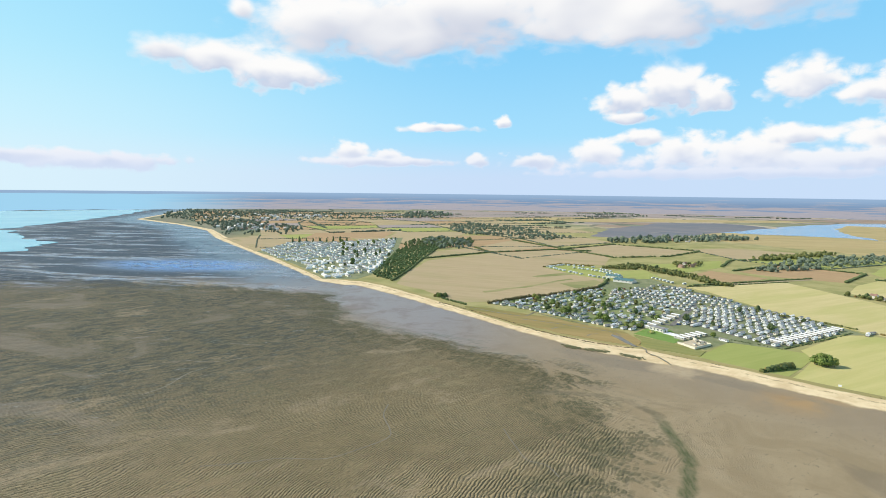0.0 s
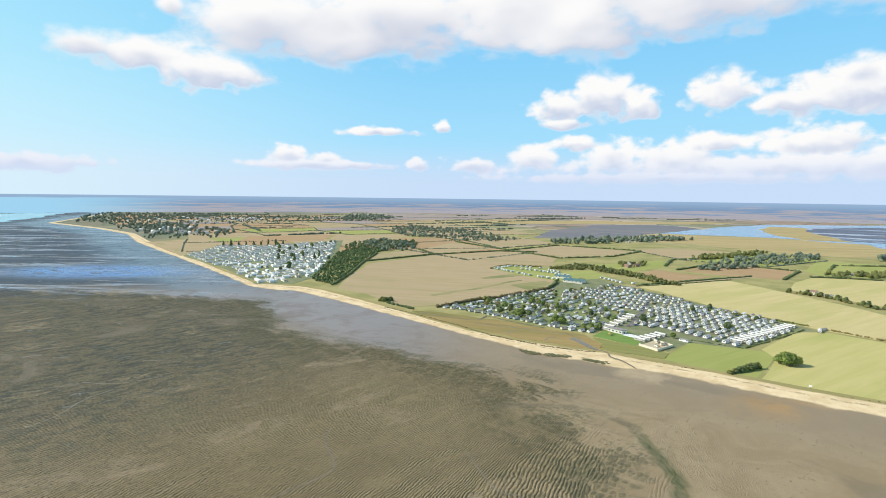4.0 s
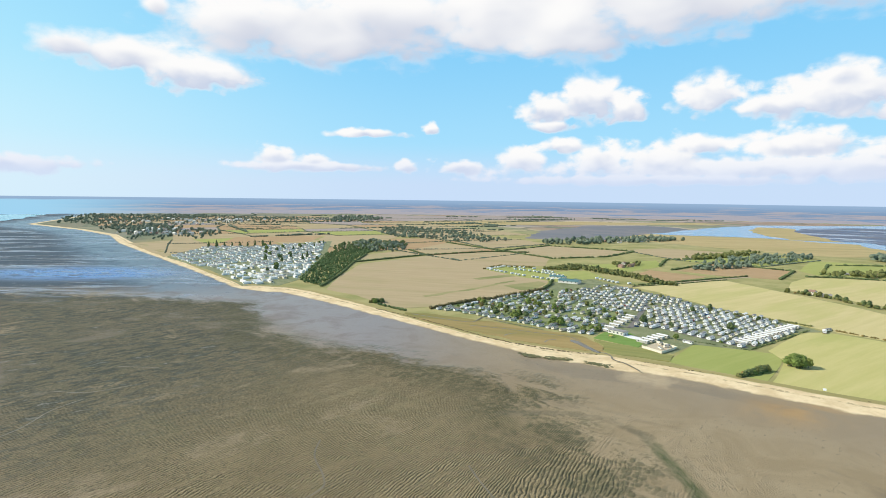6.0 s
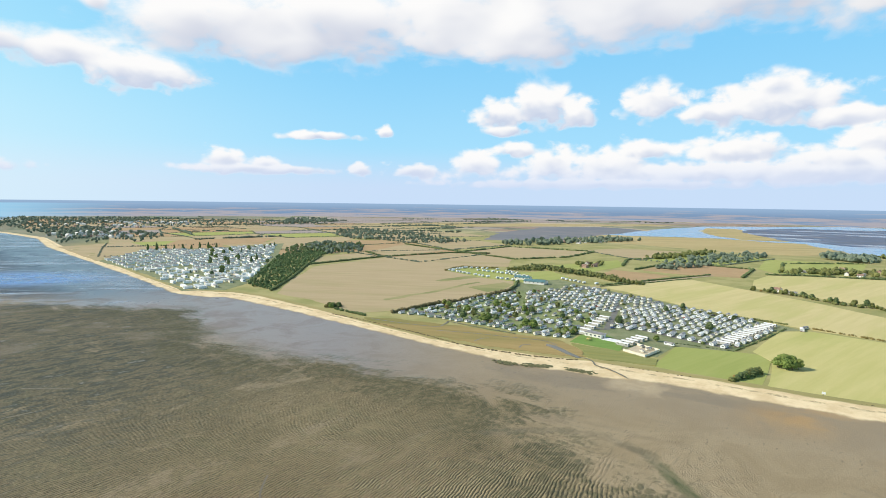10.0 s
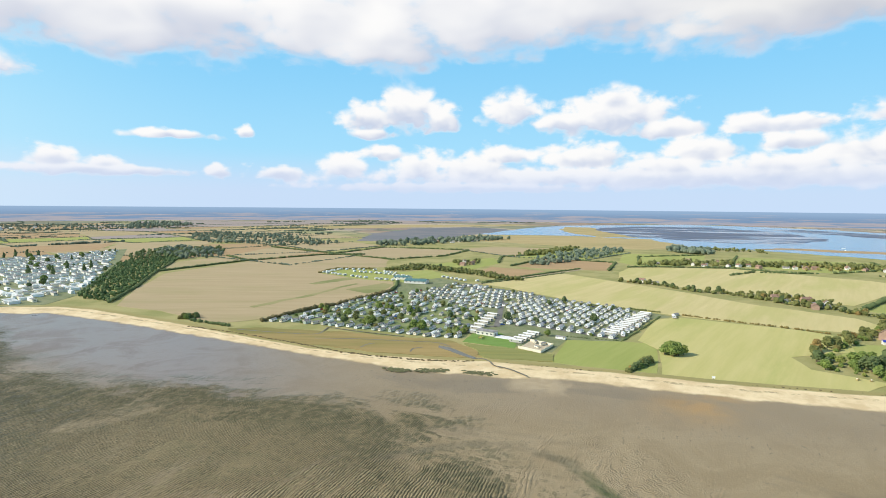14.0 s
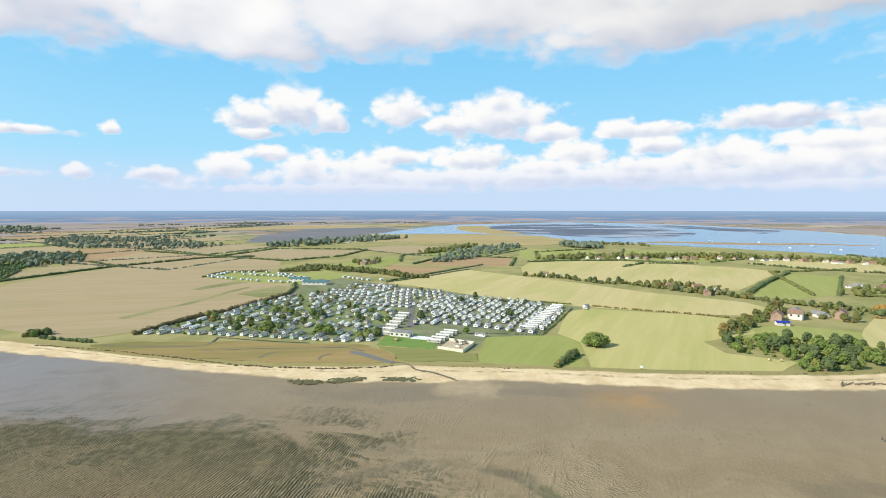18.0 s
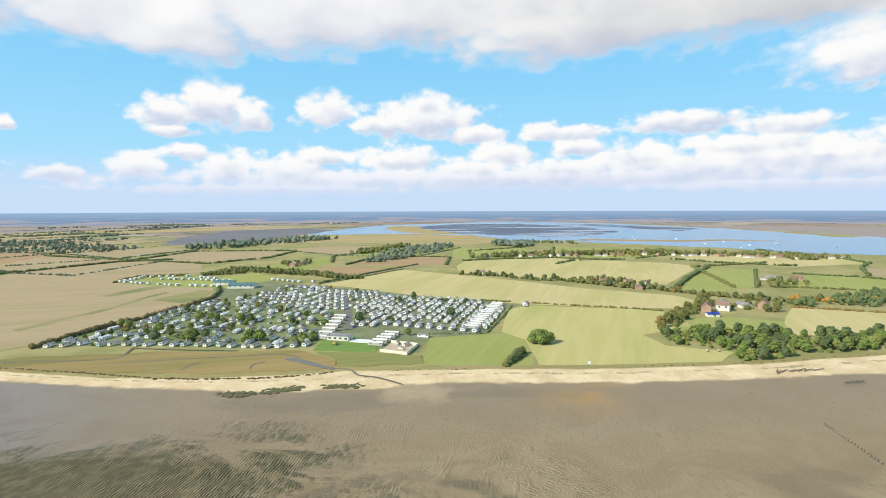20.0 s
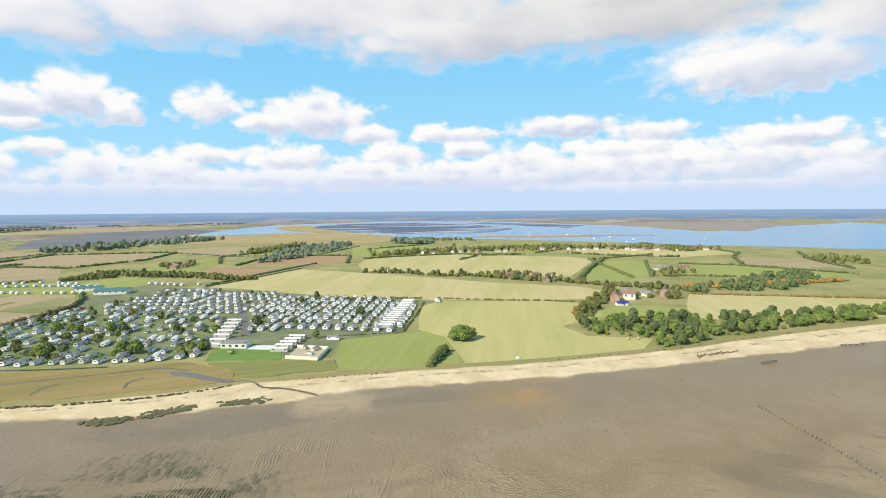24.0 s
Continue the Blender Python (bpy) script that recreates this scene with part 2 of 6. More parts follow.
# ---------------------------------------------------------------- materials
def material(name, pale, dark, grain=1.0, rough=0.8, bump=0.3, metal=0.0, wear=0.5, spots=None):
    """A surface of two shades: broad stains and fine grain, in metres."""
    m = bpy.data.materials.new(name)
    m.use_nodes = True
    n = Nodes(m.node_tree)
    here = n.add("ShaderNodeTexCoord").outputs["Object"]
    each = n.add("ShaderNodeObjectInfo").outputs["Random"]
    here = n.vec("ADD", here, n.join(n.math("MULTIPLY", each, 40.0), n.math("MULTIPLY", each, 90.0), 0.0))
    broad = n.noise(here, grain * 0.12, 3.0)
    fine = n.noise(here, grain * 1.6, 5.0, 0.65)
    k = n.math("ADD", n.math("MULTIPLY", broad, wear), n.math("MULTIPLY", fine, 1 - wear))
    col = n.mix(n.step(k, 0.33, 0.67), rgb(*dark), rgb(*pale))
    if spots:
        col = n.mix(n.step(each, 0.0, 1.0, 0.0, 0.7), col, rgb(*spots))
    bmp = n.add("ShaderNodeBump", {"Strength": bump, "Distance": 0.3 / grain, "Height": fine})
    bs = n.add("ShaderNodeBsdfPrincipled", {"Base Color": col, "Roughness": rough, "Metallic": metal, "Normal": bmp.outputs[0]})
    n.add("ShaderNodeOutputMaterial", (bs.outputs[0],))
    return m


def crop(name, pale, dark, green, turn, lines=0.35, patches=0.35):
    """A field: stubble or grass with drill lines, tramlines and greener patches."""
    m = bpy.data.materials.new(name)
    m.use_nodes = True
    n = Nodes(m.node_tree)
    geo = n.add("ShaderNodeNewGeometry").outputs["Position"]
    r = n.turned(geo, turn)
    x, y, _ = n.xyz(r)
    each = n.add("ShaderNodeObjectInfo").outputs["Random"]
    big = n.noise(n.join(n.math("MULTIPLY", x, 0.004), n.math("MULTIPLY", y, 0.022), n.math("MULTIPLY", each, 30.0)), 1.0, 5.0, 0.6, 0.4)
    mid = n.noise(n.join(n.math("MULTIPLY", x, 0.012), n.math("MULTIPLY", y, 0.16), n.math("MULTIPLY", each, 70.0)), 1.0, 4.0, 0.6)
    fine = n.noise(geo, 0.9, 4.0, 0.7)
    drill = n.math("SINE", n.math("MULTIPLY", y, 0.9))
    k = n.math("ADD", n.math("MULTIPLY", mid, 0.7), n.math("MULTIPLY", fine, 0.3))
    col = n.mix(n.step(k, 0.3, 0.7), rgb(*dark), rgb(*pale))
    col = n.mix(n.step(big, 0.46, 0.66, 0.0, patches), col, rgb(*green))
    tram = n.math("PINGPONG", n.math("ADD", y, n.math("MULTIPLY", mid, 3.0)), 12.0)
    col = n.mix(n.step(tram, 0.9, 0.2, 0.0, lines), col, rgb(dark[0] * 0.75, dark[1] * 0.78, dark[2] * 0.75))
    bmp = n.add("ShaderNodeBump", {"Strength": 0.5, "Distance": 0.25, "Height": n.math("ADD", fine, n.math("MULTIPLY", drill, 0.2))})
    bs = n.add("ShaderNodeBsdfPrincipled", {"Base Color": col, "Roughness": 0.95, "Normal": bmp.outputs[0]})
    bs.inputs["Specular IOR Level"].default_value = 0.1
    n.add("ShaderNodeOutputMaterial", (bs.outputs[0],))
    return m


def foliage(name, pale, dark, autumn=None):
    m = bpy.data.materials.new(name)
    m.use_nodes = True
    n = Nodes(m.node_tree)
    here = n.add("ShaderNodeTexCoord").outputs["Object"]
    info = n.add("ShaderNodeObjectInfo").outputs["Random"]
    isle = n.add("ShaderNodeNewGeometry").outputs["Random Per Island"]
    col = n.mix(n.math("ADD", n.math("MULTIPLY", isle, 0.7), n.math("MULTIPLY", n.noise(here, 1.1, 3.0), 0.4)), rgb(*dark), rgb(*pale))
    if autumn:
        col = n.mix(n.step(info, 0.62, 1.0, 0.0, 0.75), col, rgb(*autumn))
    bs = n.add("ShaderNodeBsdfPrincipled", {"Base Color": col, "Roughness": 0.8})
    bs.inputs["Specular IOR Level"].default_value = 0.15
    n.add("ShaderNodeOutputMaterial", (bs.outputs[0],))
    return m


def water(name, colour, rough=0.12, wave=0.25):
    m = bpy.data.materials.new(name)
    m.use_nodes = True
    n = Nodes(m.node_tree)
    geo = n.add("ShaderNodeNewGeometry").outputs["Position"]
    h = n.noise(geo, 0.35, 4.0, 0.6)
    broad = n.noise(geo, 0.004, 4.0, 0.6, 0.5)
    bmp = n.add("ShaderNodeBump", {"Strength": wave, "Distance": 0.4, "Height": h})
    col = n.mix(n.step(broad, 0.35, 0.65), rgb(*colour), rgb(colour[0] * 1.25, colour[1] * 1.15, colour[2] * 1.08))
    bs = n.add("ShaderNodeBsdfPrincipled", {"Base Color": col, "Roughness": rough, "IOR": 1.33, "Normal": bmp.outputs[0]})
    n.add("ShaderNodeOutputMaterial", (bs.outputs[0],))
    return m


def ground_material():
    """Rippled mud with weed, wet slicks, the sand of the beach and the grass behind it."""
    m = bpy.data.materials.new("mud_sand_and_turf")
    m.use_nodes = True
    n = Nodes(m.node_tree)
    geo = n.add("ShaderNodeNewGeometry").outputs["Position"]
    x, y, _ = n.xyz(geo)
    shore, inland, weed, west, gully = (n.attribute(k) for k in ("shore", "inland", "weed", "west", "gully"))
    rx, ry, _ = n.xyz(n.turned(geo, -47))
    broad = n.noise(geo, 0.008, 4.0, 0.6, 0.6)
    patch = n.noise(geo, 0.03, 5.0, 0.65, 0.8)
    mid = n.noise(geo, 0.10, 4.0, 0.65, 0.5)
    fine = n.noise(geo, 0.8, 5.0, 0.7)
    # long ripples of mud, broad backs and narrow hollows, turning as they run south
    cx = n.math("MINIMUM", n.math("MAXIMUM", rx, -60.0), 190.0)
    cy = n.math("MINIMUM", n.math("MAXIMUM", ry, 60.0), 260.0)
    swing = n.math("MULTIPLY", cx, n.math("ADD", n.math("MULTIPLY_ADD", cx, 0.00124, -0.89), n.math("MULTIPLY", cy, 0.00367)))
    bend = n.math("ADD", n.math("MULTIPLY", n.noise(geo, 0.011, 2.0), 12.0), n.math("MULTIPLY", n.noise(geo, 0.06, 3.0), 6.0))
    bend = n.math("ADD", n.math("ADD", bend, swing), n.math("MULTIPLY", n.noise(geo, 0.34, 3.0, 0.6), 1.9))
    wave = n.math("ABSOLUTE", n.math("SINE", n.math("MULTIPLY", n.math("ADD", ry, bend), 1.72)))
    minor = n.math("ABSOLUTE", n.math("SINE", n.math("MULTIPLY", n.math("ADD", n.math("MULTIPLY_ADD", rx, 0.10, ry), n.math("MULTIPLY", bend, 1.1)), 2.7)))
    breaks = n.noise(n.join(n.math("MULTIPLY", rx, 0.045), n.math("MULTIPLY", ry, 0.16), 0.0), 1.0, 4.0, 0.62, 0.5)
    tangle = n.noise(n.join(n.math("MULTIPLY", rx, 0.30), n.math("MULTIPLY", ry, 0.62), 3.0), 1.0, 4.0, 0.65, 0.5)
    tuft = n.add("ShaderNodeTexVoronoi", {"Vector": n.join(n.math("MULTIPLY", rx, 0.26), n.math("MULTIPLY", ry, 0.42), 0.0), "Scale": 1.0}).outputs[0]
    sx, sy, _ = n.xyz(n.turned(geo, 38))
    fringe = n.noise(n.join(n.math("MULTIPLY", sx, 0.016), n.math("MULTIPLY", sy, 0.045), 21.0), 1.0, 6.0, 0.68, 0.8)
    edge = n.math("ADD", weed, n.math("ADD", n.math("MULTIPLY_ADD", patch, 60.0, -30.0), n.math("MULTIPLY_ADD", fringe, 70.0, -35.0)))
    weedy = n.step(edge, 0.0, 26.0)
    # smooth pans between the ripples, drawn out along the ebb
    pans = n.noise(n.join(n.math("MULTIPLY", rx, 0.012), n.math("MULTIPLY", ry, 0.030), 31.0), 1.0, 5.0, 0.62, 0.9)
    pan = n.step(n.math("ADD", n.math("MULTIPLY", pans, 0.75), n.math("MULTIPLY", tangle, 0.25)), 0.55, 0.63)
    # a stretch of small ripples east of the gully
    worm = n.step(n.vec("LENGTH", n.vec("MULTIPLY", n.vec("SUBTRACT", geo, (129.0, 150.0, 0.0)), (1 / 24.0, 1 / 66.0, 0.0))), 1.0, 0.4)
    cross = n.math("ABSOLUTE", n.math("SINE", n.math("MULTIPLY", n.math("ADD", n.math("MULTIPLY_ADD", y, 0.25, x), n.math("ADD", n.math("MULTIPLY", n.noise(geo, 0.12, 3.0), 9.0), n.math("MULTIPLY", n.noise(geo, 0.5, 2.0), 3.0))), 2.1)))
    rippled = n.math("MULTIPLY", n.math("MULTIPLY", weedy, n.math("SUBTRACT", 1.0, n.math("MULTIPLY", pan, 0.6))), n.step(broad, 0.30, 0.48, 0.45, 1.0))
    # stray tongues of ripples on the smooth mud
    tongues = n.math("MULTIPLY", n.math("MULTIPLY", n.step(edge, -70.0, -5.0), n.step(shore, 25.0, 60.0)), n.step(n.noise(n.join(n.math("MULTIPLY", rx, 0.018), n.math("MULTIPLY", ry, 0.07), 12.0), 1.0, 4.0, 0.65), 0.54, 0.62))
    rippled = n.math("MAXIMUM", rippled, n.math("MULTIPLY", tongues, 0.4))
    smooth_mud = n.mix(n.step(patch, 0.35, 0.65), rgb(0.285, 0.220, 0.130), rgb(0.345, 0.272, 0.168))
    smooth_mud = n.mix(n.step(shore, 90.0, 25.0, 0.0, 0.55), smooth_mud, rgb(0.262, 0.200, 0.125))
    rough_mud = n.mix(n.step(broad, 0.36, 0.62), rgb(0.228, 0.182, 0.098), rgb(0.300, 0.236, 0.132))
    rough_mud = n.mix(n.step(n.math("ADD", x, n.math("MULTIPLY", y, -0.5)), -110.0, -340.0, 0.0, 0.75), rough_mud, rgb(0.132, 0.122, 0.086))
    rough_mud = n.mix(n.step(fringe, 0.50, 0.70, 0.0, 0.40), rough_mud, rgb(0.165, 0.160, 0.085))
    rough_mud = n.mix(n.math("MULTIPLY", pan, 0.7), rough_mud, rgb(0.300, 0.240, 0.155))
    smooth_mud = n.mix(n.math("MULTIPLY", n.step(shore, 150.0, 60.0), n.step(x, 70.0, -60.0, 0.0, 0.8)), smooth_mud, rgb(0.185, 0.152, 0.145))
    mud = n.mix(weedy, smooth_mud, rough_mud)
    # shadow lines of the ripple hollows, painted dark into the mud
    groove_shade = n.math("MULTIPLY", n.step(wave, 0.58, 0.16), n.step(breaks, 0.36, 0.52, 0.25, 1.0))
    groove_shade = n.math("MAXIMUM", groove_shade, n.math("MULTIPLY", n.math("MULTIPLY", n.step(minor, 0.42, 0.08), n.step(breaks, 0.54, 0.42)), 0.7))
    groove_shade = n.math("MULTIPLY", groove_shade, rippled)
    mud = n.mix(n.math("MULTIPLY", groove_shade, 0.92), mud, rgb(0.062, 0.056, 0.034))
    mud = n.mix(n.math("MULTIPLY", n.math("MULTIPLY", n.step(cross, 0.40, 0.12), worm), n.step(mid, 0.42, 0.56, 0.0, 0.42)), mud, rgb(0.10, 0.085, 0.052))
    # crumbled surface: small clods and hollows, drawn only as pale and dark colour
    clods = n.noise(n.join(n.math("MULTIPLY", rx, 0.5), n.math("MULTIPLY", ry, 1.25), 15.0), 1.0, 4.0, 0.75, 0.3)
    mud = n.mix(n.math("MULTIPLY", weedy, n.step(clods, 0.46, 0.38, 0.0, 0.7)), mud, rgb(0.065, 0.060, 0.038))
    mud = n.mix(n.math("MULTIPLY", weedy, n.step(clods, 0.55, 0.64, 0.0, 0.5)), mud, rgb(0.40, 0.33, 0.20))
    # banks of blue-green weed further out, with bare mud between
    crust = n.noise(n.join(n.math("MULTIPLY", rx, 0.07), n.math("MULTIPLY", ry, 0.17), 8.0), 1.0, 6.0, 0.74, 0.5)
    drift = n.noise(n.join(n.math("MULTIPLY", x, 0.009), n.math("MULTIPLY", y, 0.014), 3.0), 1.0, 5.0, 0.66, 0.9)
    outer = n.math("MULTIPLY", weedy, n.step(n.math("ADD", x, n.math("MULTIPLY", y, -0.5)), -150.0, -340.0))
    bare = n.math("MULTIPLY", outer, n.step(n.math("ADD", drift, n.math("MULTIPLY_ADD", crust, 0.3, -0.15)), 0.54, 0.62))
    mud = n.mix(n.math("MULTIPLY", bare, 0.6), mud, rgb(0.235, 0.200, 0.155))
    mud = n.mix(n.math("MULTIPLY", n.math("MULTIPLY", outer, n.step(drift, 0.60, 0.44, 0.30, 1.0)), n.step(crust, 0.48, 0.55, 0.0, 0.78)), mud, rgb(0.052, 0.068, 0.056))
    mud = n.mix(n.math("MULTIPLY", outer, n.step(crust, 0.60, 0.66, 0.0, 0.6)), mud, rgb(0.30, 0.285, 0.25))
    # scattered islands of dark weed along the rim, in tufts
    rim = n.math("MULTIPLY", n.step(edge, -16.0, 8.0), n.step(edge, 70.0, 30.0))
    rim = n.math("MULTIPLY", rim, n.step(n.math("ADD", n.math("MULTIPLY", fringe, 0.6), n.math("MULTIPLY", mid, 0.4)), 0.44, 0.52))
    rim = n.math("MULTIPLY", rim, n.step(n.math("ADD", tuft, n.math("MULTIPLY_ADD", tangle, 0.9, -0.45)), 0.74, 0.42, 0.25, 1.0))
    mud = n.mix(n.math("MULTIPLY", rim, 0.72), mud, n.mix(fine, rgb(0.070, 0.068, 0.036), rgb(0.120, 0.118, 0.066)))
    # scattered dark crumbs on the smooth mud
    crumbs = n.math("MULTIPLY", n.step(n.noise(n.join(n.math("MULTIPLY", rx, 0.16), n.math("MULTIPLY", ry, 0.45), 9.0), 1.0, 4.0, 0.7, 0.4), 0.58, 0.66), n.step(patch, 0.46, 0.58))
    mud = n.mix(n.math("MULTIPLY", crumbs, 0.5), mud, rgb(0.095, 0.078, 0.052))
    stain = n.step(n.noise(n.join(n.math("MULTIPLY", n.math("ADD", x, y), 0.012), n.math("MULTIPLY", n.math("SUBTRACT", x, y), 0.004), 17.0), 1.0, 5.0, 0.62, 0.6), 0.56, 0.66, 0.0, 0.38)
    mud = n.mix(n.math("MULTIPLY", stain, n.math("SUBTRACT", 1.0, weedy)), mud, rgb(0.155, 0.130, 0.095))
    # weed banks, slicks and standing water to the west
    bank = n.noise(n.join(n.math("MULTIPLY", n.math("ADD", x, n.math("MULTIPLY", y, 0.25)), 0.004), n.math("MULTIPLY", y, 0.022), 2.0), 1.0, 6.0, 0.66, 0.9)
    speck = n.noise(n.join(n.math("MULTIPLY", x, 0.05), n.math("MULTIPLY", y, 0.16), 6.0), 1.0, 4.0, 0.7, 0.4)
    wet = n.step(n.math("ADD", west, n.math("MULTIPLY_ADD", patch, 200.0, -100.0)), -60.0, 110.0)
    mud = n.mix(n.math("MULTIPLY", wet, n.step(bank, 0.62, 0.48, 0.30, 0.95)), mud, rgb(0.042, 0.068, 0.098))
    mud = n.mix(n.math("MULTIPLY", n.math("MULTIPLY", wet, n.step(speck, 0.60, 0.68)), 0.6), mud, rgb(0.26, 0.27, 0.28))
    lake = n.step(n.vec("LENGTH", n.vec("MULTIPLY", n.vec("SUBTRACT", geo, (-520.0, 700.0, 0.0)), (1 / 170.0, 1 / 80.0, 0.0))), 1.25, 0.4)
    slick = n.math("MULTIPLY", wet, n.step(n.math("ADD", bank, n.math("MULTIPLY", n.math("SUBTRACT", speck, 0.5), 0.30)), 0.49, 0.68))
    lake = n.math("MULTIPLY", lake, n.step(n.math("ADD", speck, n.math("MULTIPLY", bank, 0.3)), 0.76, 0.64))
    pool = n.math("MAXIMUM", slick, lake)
    # reflected sky blue is put into the colour of slicks and lake
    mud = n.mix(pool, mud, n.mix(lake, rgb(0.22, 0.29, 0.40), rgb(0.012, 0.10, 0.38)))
    # the gully, slimed green, with pale rims, and the winding runnels
    stray = n.math("MULTIPLY_ADD", mid, 8.0, -4.0)
    bed = n.step(n.math("ADD", gully, stray), 5.0, 1.0)
    slime = n.step(n.noise(n.join(n.math("MULTIPLY", x, 0.5), n.math("MULTIPLY", y, 0.12), 2.0), 1.0, 4.0, 0.7), 0.36, 0.62)
    wet_bed = n.mix(n.step(mid, 0.4, 0.62), rgb(0.115, 0.102, 0.066), rgb(0.205, 0.172, 0.115))
    green_bed = n.mix(slime, rgb(0.058, 0.082, 0.030), rgb(0.145, 0.140, 0.075))
    mud = n.mix(n.math("MULTIPLY", bed, n.step(y, 200.0, 165.0, 0.45, 0.85)), mud, n.mix(n.step(y, 186.0, 158.0), wet_bed, green_bed))
    # rust-coloured seep below the beach
    seep = n.math("MULTIPLY", n.step(n.vec("LENGTH", n.vec("MULTIPLY", n.vec("SUBTRACT", geo, (203.0, 210.0, 0.0)), (1 / 48.0, 1 / 30.0, 0.0))), 1.0, 0.1), n.step(patch, 0.34, 0.66))
    mud = n.mix(n.math("MULTIPLY", seep, 0.6), mud, rgb(0.44, 0.25, 0.075))
    # damp sand fanned out by the outfall stream
    fan = n.vec("LENGTH", n.vec("MULTIPLY", n.vec("SUBTRACT", geo, (143.0, 262.0, 0.0)), (1 / 20.0, 1 / 18.0, 0.0)))
    fan = n.step(n.math("ADD", fan, n.math("ADD", n.math("MULTIPLY_ADD", mid, 1.3, -0.65), n.math("MULTIPLY_ADD", patch, 1.6, -0.8))), 1.05, 0.35)
    mud = n.mix(n.math("MULTIPLY", fan, 0.65), mud, n.mix(n.step(mid, 0.35, 0.65), rgb(0.44, 0.335, 0.20), rgb(0.55, 0.43, 0.265)))
    # sand
    wob = n.math("MULTIPLY_ADD", n.noise(geo, 0.07, 4.0, 0.6), 10.0, -5.0)
    sandy = n.step(n.math("ADD", shore, wob), 1.0, -3.5)
    span = n.math("DIVIDE", shore, n.math("ADD", shore, inland))
    sand = n.mix(n.step(n.noise(geo, 0.05, 4.0, 0.7), 0.35, 0.65), rgb(0.63, 0.485, 0.285), rgb(0.78, 0.635, 0.405))
    sand = n.mix(n.step(n.noise(geo, 0.30, 4.0, 0.7), 0.58, 0.74, 0.0, 0.3), sand, rgb(0.42, 0.31, 0.19))
    sand = n.mix(n.step(n.math("ADD", shore, wob), -4.0, 1.5, 0.0, 0.45), sand, rgb(0.46, 0.345, 0.215))
    wrack = n.math("MULTIPLY", n.step(n.math("ADD", span, n.math("MULTIPLY", wob, 0.025)), 0.56, 0.62), n.step(n.math("ADD", span, n.math("MULTIPLY", wob, 0.025)), 0.72, 0.66))
    sand = n.mix(n.math("MULTIPLY", wrack, n.step(mid, 0.45, 0.6, 0.0, 0.6)), sand, rgb(0.20, 0.15, 0.08))
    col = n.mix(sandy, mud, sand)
    # turf
    turfy = n.step(n.math("ADD", n.math("ADD", inland, 2.2), n.math("MULTIPLY", wob, 0.5)), -1.0, 1.2)
    turf = n.mix(n.step(n.noise(geo, 0.02, 5.0, 0.65), 0.35, 0.65), rgb(0.275, 0.275, 0.105), rgb(0.40, 0.355, 0.16))
    turf = n.mix(n.step(fine, 0.5, 0.8, 0.0, 0.4), turf, rgb(0.18, 0.185, 0.07))
    turf = n.mix(n.step(inland, 9.0, 1.0, 0.0, 0.6), turf, rgb(0.34, 0.275, 0.12))
    plain = n.noise(n.join(n.math("MULTIPLY", x, 0.0016), n.math("MULTIPLY", y, 0.0016), 5.0), 1.0, 5.0, 0.65)
    fx, fy, _ = n.xyz(n.turned(geo, 31))
    plots = n.add("ShaderNodeTexVoronoi", {"Vector": n.join(n.math("MULTIPLY", fx, 0.0042), n.math("MULTIPLY", fy, 0.0060), 0.0), "Scale": 1.0, "Randomness": 0.75})
    plots.distance = "CHEBYCHEV"
    hue, shade, _ = n.xyz(plots.outputs["Color"])
    rims = n.add("ShaderNodeTexVoronoi", {"Vector": n.join(n.math("MULTIPLY", fx, 0.0042), n.math("MULTIPLY", fy, 0.0060), 0.0), "Scale": 1.0, "Randomness": 0.75})
    rims.feature = "DISTANCE_TO_EDGE"
    # far plots and hedge lines, their ground tone mauve with painted haze
    hazy_far_tint = n.mix(n.step(plain, 0.42, 0.58), rgb(0.40, 0.335, 0.29), rgb(0.31, 0.275, 0.235))
    hazy_far_tint = n.mix(n.step(hue, 0.55, 0.62, 0.0, 0.8), hazy_far_tint, rgb(0.52, 0.43, 0.30))
    hazy_far_tint = n.mix(n.step(hue, 0.30, 0.24, 0.0, 0.8), hazy_far_tint, rgb(0.34, 0.24, 0.18))
    hazy_far_tint = n.mix(n.step(shade, 0.22, 0.16, 0.0, 0.8), hazy_far_tint, rgb(0.21, 0.24, 0.14))
    hazy_far_tint = n.mix(n.step(n.math("ADD", rims.outputs[0], n.math("MULTIPLY_ADD", mid, 0.06, -0.03)), 0.045, 0.02, 0.0, 0.75), hazy_far_tint, rgb(0.115, 0.135, 0.105))
    hazy_far_tint = n.mix(n.step(x, -350.0, -700.0, 0.0, 0.7), hazy_far_tint, rgb(0.17, 0.195, 0.125))
    turf = n.mix(n.math("MAXIMUM", n.step(inland, 900.0, 1500.0), n.step(x, -600.0, -800.0)), turf, hazy_far_tint)
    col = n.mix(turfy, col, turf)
    rough = n.mix(weedy, n.mix(n.step(shore, 100.0, 20.0), rgb(0.65, 0.65, 0.65), rgb(0.42, 0.42, 0.42)), rgb(0.8, 0.8, 0.8))
    sheen = n.math("MULTIPLY", n.math("MULTIPLY", n.step(shore, 150.0, 60.0), n.step(x, 70.0, -60.0)), n.math("SUBTRACT", 1.0, weedy))
    sheen = n.math("MULTIPLY", sheen, n.step(patch, 0.35, 0.55, 0.5, 1.0))
    rough = n.mix(sheen, rough, rgb(0.28, 0.28, 0.28))
    rough = n.mix(pool, rough, rgb(0.22, 0.22, 0.22))
    dry = n.math("MAXIMUM", sandy, turfy)
